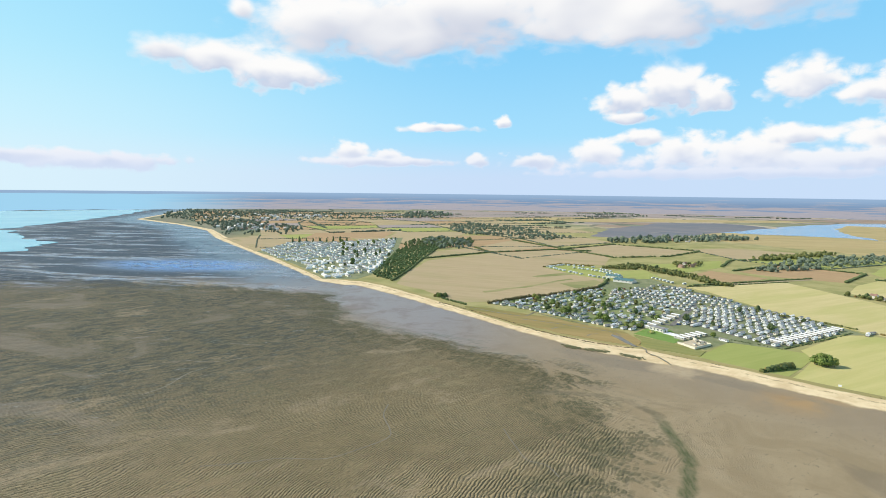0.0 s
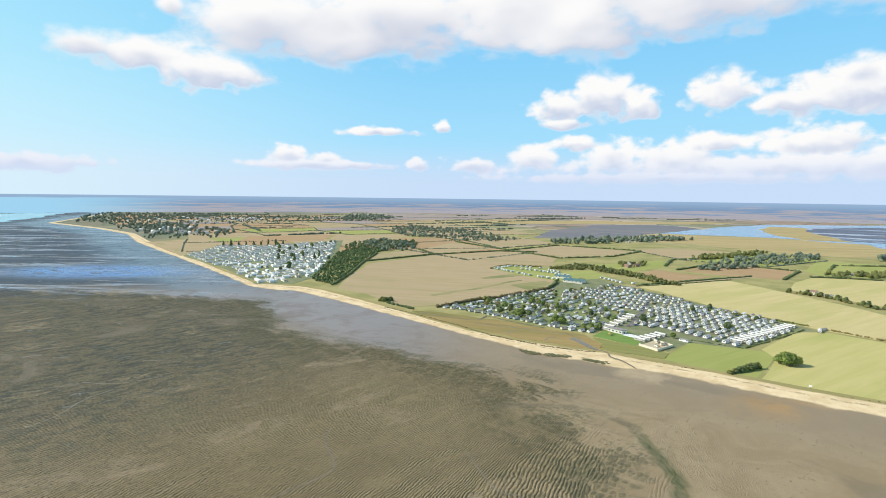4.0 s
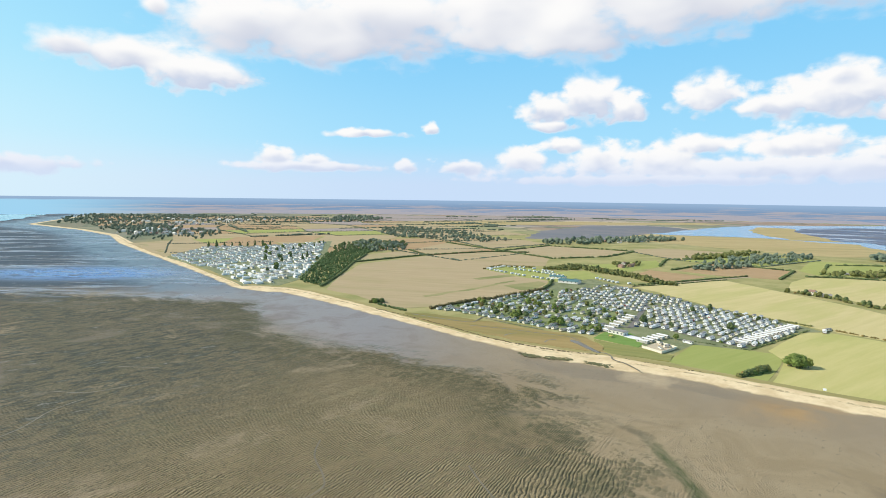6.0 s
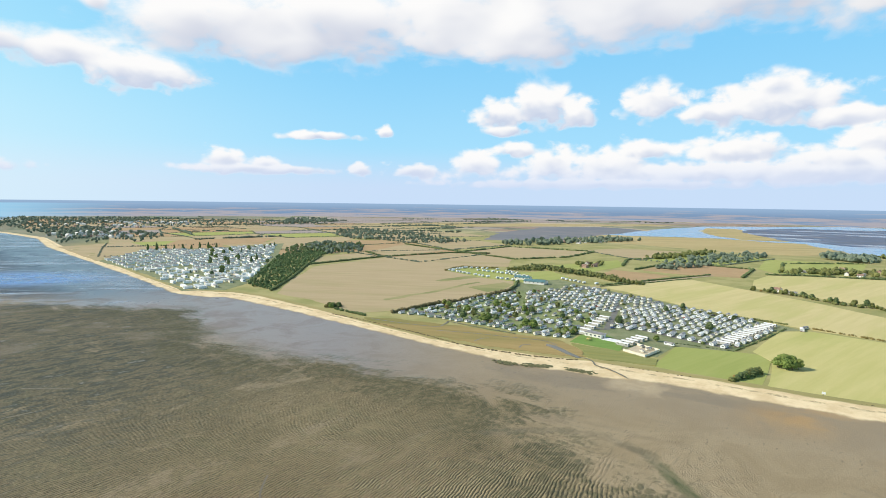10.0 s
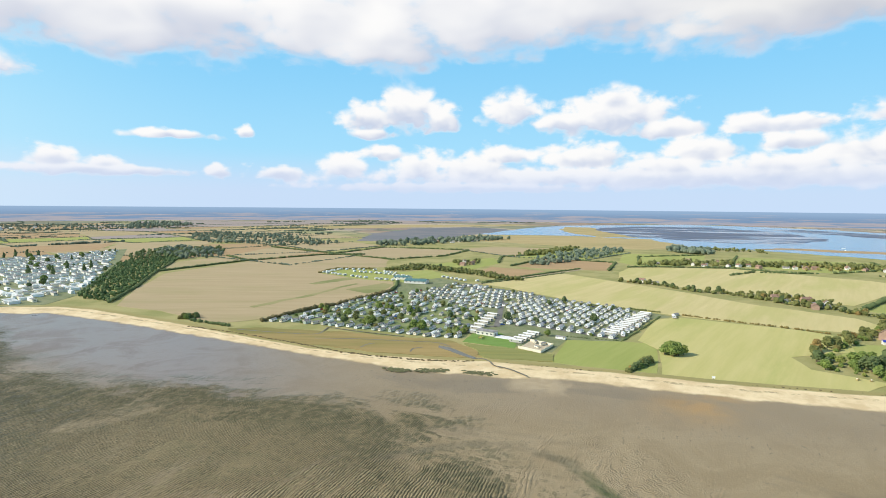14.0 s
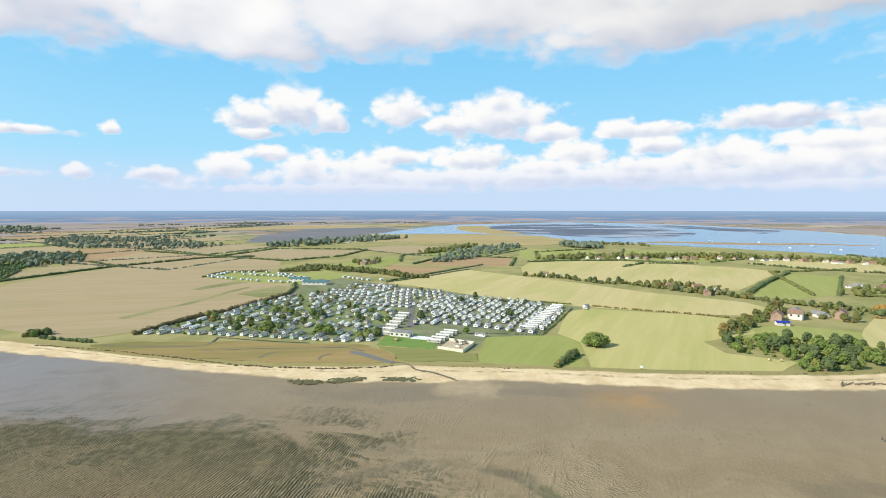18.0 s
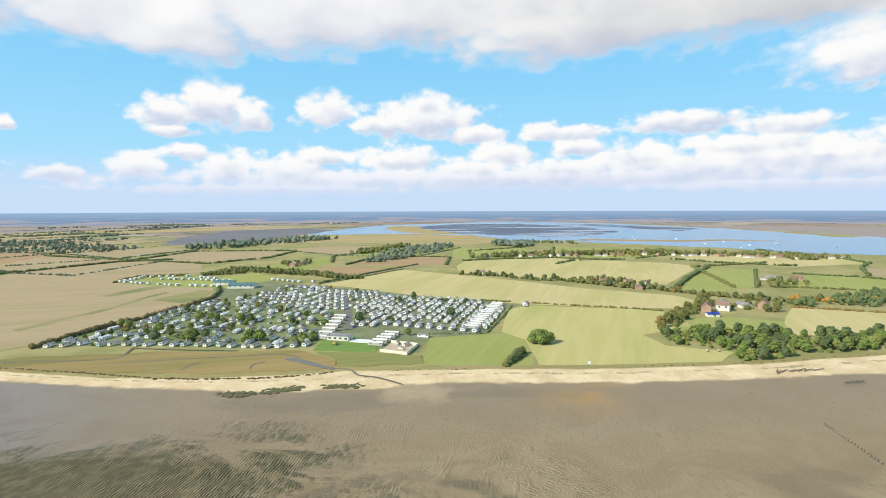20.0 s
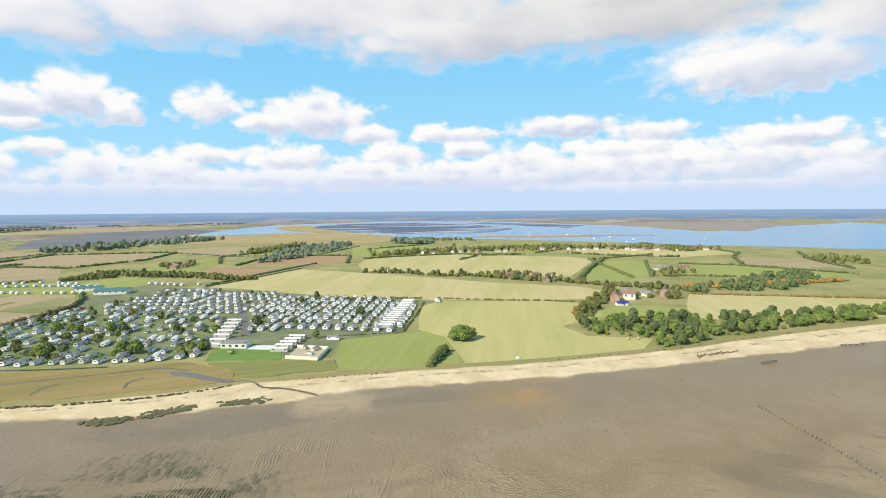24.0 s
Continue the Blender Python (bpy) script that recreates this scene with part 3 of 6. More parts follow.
    rough = n.mix(dry, rough, rgb(0.95, 0.95, 0.95))
    crest = n.math("MULTIPLY", n.math("MULTIPLY", wave, rippled), n.step(breaks, 0.34, 0.55, 0.3, 1.0))
    relief = n.math("ADD", n.math("MULTIPLY", crest, 0.66), n.math("MULTIPLY", n.math("MULTIPLY", minor, rippled), 0.12))
    relief = n.math("ADD", relief, n.math("MULTIPLY", n.math("MULTIPLY", cross, n.math("MULTIPLY", worm, n.step(mid, 0.40, 0.56, 0.1, 1.0))), 0.24))
    relief = n.math("ADD", relief, n.math("MULTIPLY", n.math("MULTIPLY", rim, n.math("SUBTRACT", 1.0, tuft)), 0.5))
    relief = n.math("ADD", relief, n.math("ADD", n.math("MULTIPLY", n.math("MULTIPLY", tangle, n.math("MULTIPLY_ADD", weedy, 0.55, 0.25)), 0.5), n.math("MULTIPLY", fine, 0.26)))
    relief = n.math("MULTIPLY", relief, n.math("SUBTRACT", 1.0, n.math("MAXIMUM", pool, n.math("MULTIPLY", sheen, 0.8))))
    bmp = n.add("ShaderNodeBump", {"Strength": 0.85, "Distance": 0.8, "Height": relief})
    gloss = n.math("MULTIPLY_ADD", n.math("MULTIPLY", n.math("MAXIMUM", pool, n.math("MULTIPLY", sheen, 0.6)), n.math("SUBTRACT", 1.0, dry)), 0.38, 0.12)
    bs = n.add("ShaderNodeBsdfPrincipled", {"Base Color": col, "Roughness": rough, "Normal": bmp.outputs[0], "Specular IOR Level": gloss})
    n.add("ShaderNodeOutputMaterial", (bs.outputs[0],))
    return m


def tidal_flats(name, dark, mid_tone, pale, wet=0.18):
    """Far flats at low water: streaks of wet mud, saltings and shallow channels."""
    m = bpy.data.materials.new(name)
    m.use_nodes = True
    n = Nodes(m.node_tree)
    geo = n.add("ShaderNodeNewGeometry").outputs["Position"]
    x, y, _ = n.xyz(n.turned(geo, 35))
    a = n.noise(n.join(n.math("MULTIPLY", x, 0.0022), n.math("MULTIPLY", y, 0.007), 0.0), 1.0, 6.0, 0.62, 0.8)
    b = n.noise(n.join(n.math("MULTIPLY", x, 0.006), n.math("MULTIPLY", y, 0.02), 4.0), 1.0, 5.0, 0.65, 0.5)
    col = n.mix(n.step(a, 0.38, 0.60), rgb(*dark), rgb(*mid_tone))
    col = n.mix(n.step(b, 0.55, 0.68, 0.0, 0.9), col, rgb(*pale))
    r = n.step(a, 0.42, 0.52, wet, 0.85)
    bs = n.add("ShaderNodeBsdfPrincipled", {"Base Color": col, "Roughness": r})
    n.add("ShaderNodeOutputMaterial", (bs.outputs[0],))
    return m


GROUND = ground_material()
# far fields with the mauve of distance haze in their base colour
HAZY_PLAIN = crop("hazy_far_plain", (0.40, 0.33, 0.30), (0.32, 0.27, 0.255), (0.27, 0.26, 0.20), 25, 0.0, 0.6)
STUBBLE = crop("wheat_stubble", (0.465, 0.365, 0.225), (0.405, 0.315, 0.185), (0.33, 0.30, 0.14), 12, 0.15, 0.5)
BROWN = crop("dry_brown_crop", (0.47, 0.325, 0.185), (0.38, 0.255, 0.14), (0.31, 0.26, 0.12), 30, 0.25, 0.25)
PASTURE = crop("pasture_grass", (0.60, 0.51, 0.26), (0.53, 0.455, 0.215), (0.44, 0.42, 0.155), -35, 0.06, 0.6)
MEADOW = crop("half_dry_meadow", (0.55, 0.49, 0.215), (0.475, 0.44, 0.17), (0.38, 0.395, 0.125), -35, 0.05, 0.7)
GREEN = crop("green_grass", (0.39, 0.395, 0.14), (0.325, 0.35, 0.108), (0.26, 0.315, 0.085), -35, 0.05, 0.45)
LAWN = crop("bright_lawn", (0.20, 0.31, 0.085), (0.155, 0.25, 0.06), (0.26, 0.32, 0.10), 0, 0.0, 0.3)
OLIVE = crop("rough_shore_grass", (0.30, 0.29, 0.11), (0.22, 0.23, 0.08), (0.36, 0.30, 0.09), 20, 0.0, 0.9)
MARSH = crop("saltmarsh", (0.385, 0.285, 0.125), (0.30, 0.225, 0.092), (0.225, 0.21, 0.075), 20, 0.0, 0.9)
# marsh tones darkened to stand for the shade of a cloud
SHADED_MARSH = tidal_flats("far_cloud_shaded_marsh", (0.125, 0.14, 0.16), (0.19, 0.18, 0.19), (0.27, 0.24, 0.21), 0.75)
PALE_MARSH = crop("pale_marsh_grass", (0.50, 0.40, 0.21), (0.40, 0.31, 0.15), (0.30, 0.27, 0.11), 10, 0.0, 0.5)
CAMP_GRASS = material("camp_grass", (0.27, 0.295, 0.12), (0.12, 0.165, 0.055), 0.7, 0.95, 0.3)
CAMP_GROUND = material("camp_gravel_and_grass", (0.265, 0.27, 0.145), (0.125, 0.16, 0.06), 0.6, 0.95, 0.3)
TARMAC = material("camp_road", (0.20, 0.19, 0.17), (0.14, 0.135, 0.125), 1.0, 0.9, 0.2)
TRACK = material("earth_track", (0.42, 0.34, 0.22), (0.32, 0.25, 0.15), 0.8, 0.95, 0.3)
SEA = water("sea", (0.17, 0.43, 0.54), 0.2)
ESTUARY = water("estuary", (0.06, 0.23, 0.42), 0.2)
# wet mud, its dark tones painted blue for the sky it reflects
FAR_MUD = tidal_flats("estuary_mud", (0.07, 0.12, 0.22), (0.12, 0.14, 0.19), (0.34, 0.30, 0.26))
LEAF = foliage("hedge_leaves", (0.20, 0.205, 0.07), (0.09, 0.105, 0.038), (0.29, 0.18, 0.065))
LEAF_GREEN = foliage("wood_leaves", (0.205, 0.265, 0.068), (0.105, 0.15, 0.042), (0.235, 0.25, 0.07))
# distance haze painted into the leaf colour: paler and bluer than near trees
HAZY_LEAF = foliage("hazy_far_leaves", (0.18, 0.215, 0.15), (0.12, 0.155, 0.11))
HEDGE_BROWN = foliage("brown_hedge_leaves", (0.21, 0.17, 0.08), (0.10, 0.092, 0.045))
AUTUMN_LEAF = foliage("autumn_leaves", (0.40, 0.23, 0.06), (0.17, 0.13, 0.045))
PLANT_LEAF = foliage("plantation_leaves", (0.13, 0.185, 0.07), (0.07, 0.11, 0.045))
LEAF_DARK = foliage("dark_leaves", (0.145, 0.185, 0.075), (0.075, 0.105, 0.045))
RUNNEL = material("pale_runnel_mud", (0.225, 0.19, 0.125), (0.12, 0.105, 0.065), 0.8, 0.5, 0.2)
BARK = material("bark", (0.16, 0.12, 0.08), (0.08, 0.06, 0.04), 3.0, 0.9, 0.6)
WHITE = material("white_cladding", (0.90, 0.90, 0.87), (0.83, 0.83, 0.80), 2.0, 0.5, 0.05)
CREAM = material("cream_cladding", (0.82, 0.77, 0.63), (0.72, 0.66, 0.52), 2.0, 0.5, 0.05)
# lodge cladding toned down so the sunlit fronts read as shaded under white roofs
SHADED_LODGE_WALL = material("shaded_lodge_cladding", (0.52, 0.50, 0.44), (0.40, 0.38, 0.33), 2.0, 0.7, 0.1)
SAGE = material("sage_cladding", (0.58, 0.66, 0.57), (0.48, 0.56, 0.47), 2.0, 0.5, 0.05)
ROOF_GREY = material("grey_roof_sheet", (0.38, 0.36, 0.34), (0.17, 0.165, 0.165), 2.0, 0.6, 0.1)
ROOF_PALE = material("pale_roof_sheet", (0.86, 0.86, 0.84), (0.74, 0.74, 0.72), 2.0, 0.6, 0.1)
ROOF_MID = material("silver_roof_sheet", (0.50, 0.50, 0.50), (0.34, 0.34, 0.35), 2.0, 0.6, 0.1)
ROOF_TILE = material("red_brown_tiles", (0.33, 0.21, 0.155), (0.22, 0.135, 0.10), 3.0, 0.85, 0.4)
SKIRT = material("dark_skirting", (0.16, 0.15, 0.13), (0.09, 0.085, 0.08), 2.0, 0.8, 0.2)
GLASS = material("window_glass", (0.07, 0.085, 0.10), (0.03, 0.04, 0.05), 1.0, 0.08, 0.0)
BRICK = material("red_brick", (0.45, 0.31, 0.23), (0.34, 0.22, 0.16), 3.0, 0.9, 0.3)
RENDERED = material("white_render", (0.78, 0.76, 0.70), (0.66, 0.63, 0.57), 2.0, 0.85, 0.2)
TIMBER = material("weathered_timber", (0.30, 0.24, 0.17), (0.18, 0.14, 0.10), 3.0, 0.9, 0.4)
TEAL_ROOF = material("teal_roof_sheet", (0.10, 0.22, 0.22), (0.06, 0.15, 0.17), 2.0, 0.5, 0.1)
BLUE_ROOF = material("blue_tarpaulin", (0.03, 0.06, 0.42), (0.02, 0.04, 0.30), 2.0, 0.5, 0.1)
CONCRETE = material("sandy_concrete", (0.58, 0.50, 0.36), (0.46, 0.38, 0.26), 1.0, 0.95, 0.2)
YELLOW = material("yellow_plastic", (0.70, 0.52, 0.10), (0.60, 0.42, 0.08), 2.0, 0.4, 0.0)
TYRE = material("black_rubber", (0.03, 0.03, 0.03), (0.02, 0.02, 0.02), 3.0, 0.8, 0.1)
CAR_WHITE = material("white_car_paint", (0.75, 0.75, 0.75), (0.68, 0.68, 0.68), 1.0, 0.25, 0.0)
CAR_RED = material("red_car_paint", (0.45, 0.04, 0.03), (0.38, 0.03, 0.03), 1.0, 0.25, 0.0)
CAR_DARK = material("dark_car_paint", (0.05, 0.055, 0.07), (0.035, 0.04, 0.05), 1.0, 0.25, 0.0)
CAR_BLUE = material("blue_car_paint", (0.05, 0.12, 0.36), (0.04, 0.09, 0.28), 1.0, 0.25, 0.0)


# ---------------------------------------------------------------- building blocks
rng = random.Random(7)


def pydata(name, verts, faces, mat, parent=None):
    me = bpy.data.meshes.new(name)
    me.from_pydata(verts, [], faces)
    me.materials.append(mat)
    me.update()
    ob = new(name, me)
    ob.parent = parent
    return ob


def part(name, bm, mat, parent=None, label="", smooth=False):
    me = bpy.data.meshes.new(name)
    bm.to_mesh(me)
    bm.free()
    me.materials.append(mat)
    if smooth:
        me.polygons.foreach_set("use_smooth", [True] * len(me.polygons))
    ob = new(name, me)
    ob.parent = parent
    if label:
        tagged(ob, label)
    return ob


def box(bm, x0, x1, y0, y1, z0, z1, bevel=0.0):
    made = bmesh.ops.create_cube(bm, size=1.0, matrix=Matrix.LocRotScale(((x0 + x1) / 2, (y0 + y1) / 2, (z0 + z1) / 2), None, (x1 - x0, y1 - y0, z1 - z0)))
    if bevel:
        edges = list({e for v in made["verts"] for e in v.link_edges})
        bmesh.ops.bevel(bm, geom=edges, offset=bevel, segments=1, affect="EDGES")
    return bm


def boxed(*size, bevel=0.0):
    return box(bmesh.new(), *size, bevel=bevel)


def inside(p, poly):
    x, y = p
    hit = False
    for (ax, ay), (bx, by) in zip(poly, poly[1:] + poly[:1]):
        if (ay > y) != (by > y) and x < (bx - ax) * (y - ay) / (by - ay) + ax:
            hit = not hit
    return hit


def ragged(corners, step, amount, seed=0.0):
    """The same outline with a natural, uneven edge."""
    out = []
    for (ax, ay), (bx, by) in zip(corners, corners[1:] + corners[:1]):
        d = math.hypot(bx - ax, by - ay)
        for k in range(max(1, int(d / step))):
            t = k / max(1, int(d / step))
            x, y = ax + (bx - ax) * t, ay + (by - ay) * t
            v = Vector((x / step / 5, y / step / 5, seed))
            out.append((x + amount * (noise.noise(v) + 0.5 * noise.noise(v * 2.7)), y + amount * (noise.noise(v + Vector((9, 5, 0))) + 0.5 * noise.noise(v * 2.7 + Vector((3, 7, 0))))))
    return out


def sheet(name, corners, z, mat, label, category, deep=0.6, step=0.0, amount=0.0):
    """A level sheet of ground with these corners, its rim going down into the ground."""
    if step:
        corners = ragged(corners, step, amount)
    n = len(corners)
    verts = [(x, y, z) for x, y in corners] + [(x, y, z - deep) for x, y in corners]
    ob = pydata(name, verts, [list(range(n))] + [[i, i + n, (i + 1) % n + n, (i + 1) % n] for i in range(n)], mat)
    area = sum(a[0] * b[1] - a[1] * b[0] for a, b in zip(corners, corners[1:] + corners[:1]))
    if area < 0:
        ob.data.flip_normals()
    return tagged(ob, label, category, kind="structure")


def along(points, gap):
    """Places every gap metres along a line, with the direction there."""
    out, left = [], 0.0
    for (ax, ay), (bx, by) in zip(points, points[1:]):
        d = math.hypot(bx - ax, by - ay)
        s = left
        while s < d:
            out.append((ax + (bx - ax) * s / d, ay + (by - ay) * s / d, math.atan2(by - ay, bx - ax)))
            s += gap
        left = s - d
    return out


def ribbon(name, points, wide, z, mat, label, category):
    left, right = [], []
    for i, (x, y) in enumerate(points):
        ax, ay = points[max(i - 1, 0)]
        bx, by = points[min(i + 1, len(points) - 1)]
        d = math.hypot(bx - ax, by - ay)
        ox, oy = -(by - ay) / d * wide / 2, (bx - ax) / d * wide / 2
        left.append((x + ox, y + oy, z)), right.append((x - ox, y - oy, z))
    n = len(points)
    faces = [[i + n, i + 1 + n, i + 1, i] for i in range(n - 1)]
    ob = pydata(name, left + right, faces, mat)
    return tagged(ob, label, category, kind="structure")


# ---------------------------------------------------------------- the ground
# Foot of the beach and its head, from the far western cape to the east.
BEACH_FOOT = [(-2600, 4700), (-2050, 3200), (-1700, 2350), (-1514, 1898), (-1143, 1626), (-912, 1410), (-744, 1173), (-510, 899), (-336, 694),
              (-249, 586), (-202, 561), (-185, 562), (-141, 523), (-95, 480), (-49, 433), (-9, 394), (27, 357), (58, 329), (78, 308), (108, 291),
              (127, 279), (140, 273), (152, 269), (164, 263), (186, 246), (206, 229), (230, 212), (259, 193), (286, 177), (319, 159), (351, 140),
              (415, 103), (520, 40), (800, -100), (1200, -180), (2000, -300), (4800, -600)]
BEACH_HEAD = [(-2585, 4700), (-2040, 3215), (-1685, 2370), (-1500, 1920), (-1140, 1655), (-905, 1440), (-730, 1205), (-500, 922), (-346, 727),
              (-252, 614), (-205, 594), (-183, 590), (-148, 565), (-103, 519), (-52, 465), (-9, 416), (28, 375), (62, 348), (90, 332), (110, 321),
              (131, 312), (160, 292), (185, 275), (213, 254), (240, 234), (265, 218), (285, 206), (316, 187), (357, 169), (400, 148), (445, 124),
              (540, 65), (820, -75), (1220, -150), (2000, -260), (4800, -550)]
WEED_LINE = [(-4800, 560), (-700, 560), (-420, 540), (-196, 506), (-132, 378), (-93, 344), (-55, 334), (-20, 318), (10, 289), (62, 266), (85, 235), (70, 205), (100, 150), (75, 80), (90, -300), (90, -4800)]
GULLY_LINE = [(40, 203), (62, 205), (82, 204), (98, 197), (109, 178), (110, 155), (112, 132), (109, 115), (104, 100), (98, 84)]
RUNNELS = [[(-47, 168), (-46, 152), (-38, 134), (-37, 124), (-48, 110), (-61, 98), (-82, 95), (-97, 88), (-115, 82)], [(22, 145), (25, 135), (29, 124), (34, 112), (43, 108), (48, 98)],
           [(-200, 158), (-195, 175), (-196, 198), (-190, 215)], [(-206, 273), (-178, 272)], [(-216, 226), (-194, 225), (-176, 238)]]
WEST_LINE = [(-4800, 430), (-700, 440), (-480, 500), (-300, 540), (-215, 562), (-150, 640), (0, 4800)]


def distance(px, py, line, side):
    """Metres from a line, above zero on the side where the far point lies (the line closed round it)."""
    best = np.full(px.shape, 1e9)
    for (ax, ay), (bx, by) in zip(line, line[1:]):
        ux, uy = bx - ax, by - ay
        k = np.clip(((px - ax) * ux + (py - ay) * uy) / (ux * ux + uy * uy), 0, 1)
        best = np.minimum(best, np.hypot(px - ax - k * ux, py - ay - k * uy))
    ring = line + side
    hit = np.zeros(px.shape, bool)
    for (ax, ay), (bx, by) in zip(ring, ring[1:] + ring[:1]):
        if ay != by:
            hit ^= ((ay > py) != (by > py)) & (px < (bx - ax) * (py - ay) / (by - ay) + ax)
    return np.where(hit, best, -best)


def stops(lo, fine_lo, fine_hi, hi, step, grow):
    out = list(np.arange(fine_lo, fine_hi + step, step))
    s, x = step, fine_lo
    while x > lo:
        s *= grow
        x -= s
        out.insert(0, max(x, lo))
    s, x = step, out[-1]
    while x < hi:
        s *= grow
        x += s
        out.append(min(x, hi))
    return np.array(out)


def build_ground():
    gx = stops(-3700, -240, 450, 3700, 3.0, 1.045)
    gy = stops(-3700, 70, 460, 3700, 3.0, 1.045)
    px, py = np.meshgrid(gx, gy)
    px, py = px.ravel(), py.ravel()
    north = [(4900, 6000), (-6000, 6000)]
    south = [(4900, -6000), (-6000, -6000), (-6000, 4700)]
    shore = distance(px, py, BEACH_FOOT, south)
    inland = distance(px, py, BEACH_HEAD, north)
    weed = distance(px, py, WEED_LINE, [(-4800, -4800)])
    west = distance(px, py, WEST_LINE, [(-4800, 4800)])
    gully = np.abs(distance(px, py, GULLY_LINE, []))
    # the beach rises from the mud, with a low step of turf at its head
    z = np.where(shore > 0, -0.8 - np.minimum(shore, 60) * 0.004, np.where(inland > 0, 0.0, -0.8 + 1.1 * (-shore) / (np.abs(shore) + np.abs(inland) + 1e-6)))
    z = np.where((inland > 0) & (inland < 10), 0.35 * (1 - inland / 10), z)
    verts = np.stack([px, py, z], 1)
    w, h = len(gx), len(gy)
    idx = np.arange(w * h).reshape(h, w)
    quads = np.stack([idx[:-1, :-1], idx[:-1, 1:], idx[1:, 1:], idx[1:, :-1]], -1).reshape(-1, 4)
    mid = verts[quads].mean(1)
    keep = np.hypot(mid[:, 0] - 5, mid[:, 1]) < 3600
    me = bpy.data.meshes.new("ground")
    me.from_pydata(verts.tolist(), [], quads[keep].tolist())
    for key, values in (("shore", shore), ("inland", inland), ("weed", weed), ("west", west), ("gully", gully)):
        me.attributes.new(key, "FLOAT", "POINT").data.foreach_set("value", values.astype(np.float32))
    me.polygons.foreach_set("use_smooth", [True] * len(me.polygons))
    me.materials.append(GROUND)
    tagged(new("ground", me), "wide tidal mudflat with weed, pale sandy beach and rough turf", "ground", kind="structure")


build_ground()


def curved(points, per=6):
    """A smooth line through these places."""
    out = []
    for k in range(len(points) - 1):
        p = [Vector(points[min(max(k + d, 0), len(points) - 1)]) for d in (-1, 0, 1, 2)]
        for j in range(per):
            t = j / per
            out.append(tuple(0.5 * (2 * p[1] + (p[2] - p[0]) * t + (2 * p[0] - 5 * p[1] + 4 * p[2] - p[3]) * t * t + (3 * p[1] - p[0] - 3 * p[2] + p[3]) * t ** 3)))
    return out + [tuple(points[-1])]


for line in RUNNELS:
    ribbon("runnel", curved(line), 0.8, -1.0, RUNNEL, "pale winding runnel in the mud", "runnel")

# Open water, creeks and the estuary behind the island.
sheet("water", [(-1000, 760), (-940, 830), (-1040, 970), (-1300, 1150), (-1509, 1301), (-1581, 1581), (-1723, 1966), (-1965, 2540), (-2150, 2850), (-2900, 2050), (-3400, 1000), (-3400, 100), (-1700, 520)],
      -0.55, SEA, "calm pale blue sea beyond the mudflats", "sea", 0.6, 20, 45)
sheet("water.001", [(700, 1770), (1000, 1640), (1130, 1400), (1000, 1090), (1075, 1000), (1150, 810), (1165, 602), (1180, 429), (1222, 291), (1254, 152), (1500, -60), (2300, -150),
                    (3200, 400), (2600, 620), (1900, 600), (1850, 640), (2229, 1079), (2565, 1900), (2500, 2400), (2330, 2660), (1500, 2540), (1200, 2330), (960, 2060)], 0.30, ESTUARY, "blue tidal estuary at low water", "estuary", 0.6, 25, 30)
sheet("mudbank", [(1230, 1180), (1450, 1120), (1750, 1300), (2050, 1800), (2150, 2250), (1850, 2400), (1500, 2250), (1220, 1850), (1180, 1450)], 0.42, FAR_MUD, "dark wet mudbank in the estuary", "mudbank", 0.6, 30, 60)
sheet("mudbank.001", [(1900, 1150), (2200, 1250), (2400, 1900), (2250, 2050), (2080, 1600)], 0.46, FAR_MUD, "dark wet mudbank in the estuary", "mudbank", 0.6, 30, 50)
sheet("mudbank.002", [(1110, 1030), (1345, 800), (1480, 700), (1560, 680), (1400, 830), (1200, 1030)], 0.50, BROWN, "brown grassy bank in the estuary", "mudbank", 0.6, 30, 30)
sheet("mudbank.003", [(1050, 1560), (1150, 1480), (1300, 1900), (1500, 2300), (1380, 2360), (1150, 2000)], 0.54, PALE_MARSH, "pale grassy bank in the estuary", "mudbank", 0.6, 30, 30)
sheet("mudbank.004", [(1900, 520), (2300, 560), (3000, 420), (3000, 900), (2500, 1500), (2300, 1080)], 0.58, HAZY_PLAIN, "pale fields across the estuary", "mudbank", 0.6, 40, 40)
sheet("marsh", [(232, 1518), (300, 1720), (364, 1896), (500, 2110), (639, 2324), (912, 2362), (1000, 2150), (960, 2060), (700, 1770), (570, 1560), (480, 1470), (394, 1448), (300, 1470)], 0.2, SHADED_MARSH, "dark low saltmarsh in cloud shade", "marsh", 0.6, 30, 35)
sheet("marsh.001", [(520, 1570), (700, 1770), (1000, 1640), (1130, 1400), (1000, 1090), (860, 1060), (760, 1130), (640, 1300)], 0.24, PALE_MARSH, "pale dry grass on the sea wall marsh", "marsh", 0.6, 30, 35)
sheet("marsh.002", [(60, 2180), (182, 2260), (550, 2380), (914, 2460), (1400, 2620), (1300, 2760), (1030, 2680), (635, 2717), (213, 2632), (-200, 2480)], 0.22, PALE_MARSH, "pale dry grass on a far marsh", "marsh", 0.6, 30, 35)
sheet("marsh.003", [(-300, 2500), (300, 2800), (1300, 3000), (1800, 2900), (1500, 3200), (800, 3450), (-700, 3300)], 0.13, HAZY_PLAIN, "mauve-brown flat fields far across the channel", "marsh", 0.6, 30, 35)
sheet("saltmarsh", [(-30, 452), (-1, 446), (52, 416), (89, 388), (125, 368), (132, 352), (131, 318), (110, 327), (79, 343), (46, 369), (10, 399), (-18, 428)], 0.38, MARSH, "brown saltmarsh cut by narrow creeks", "saltmarsh", 0.3, 3, 3.2)

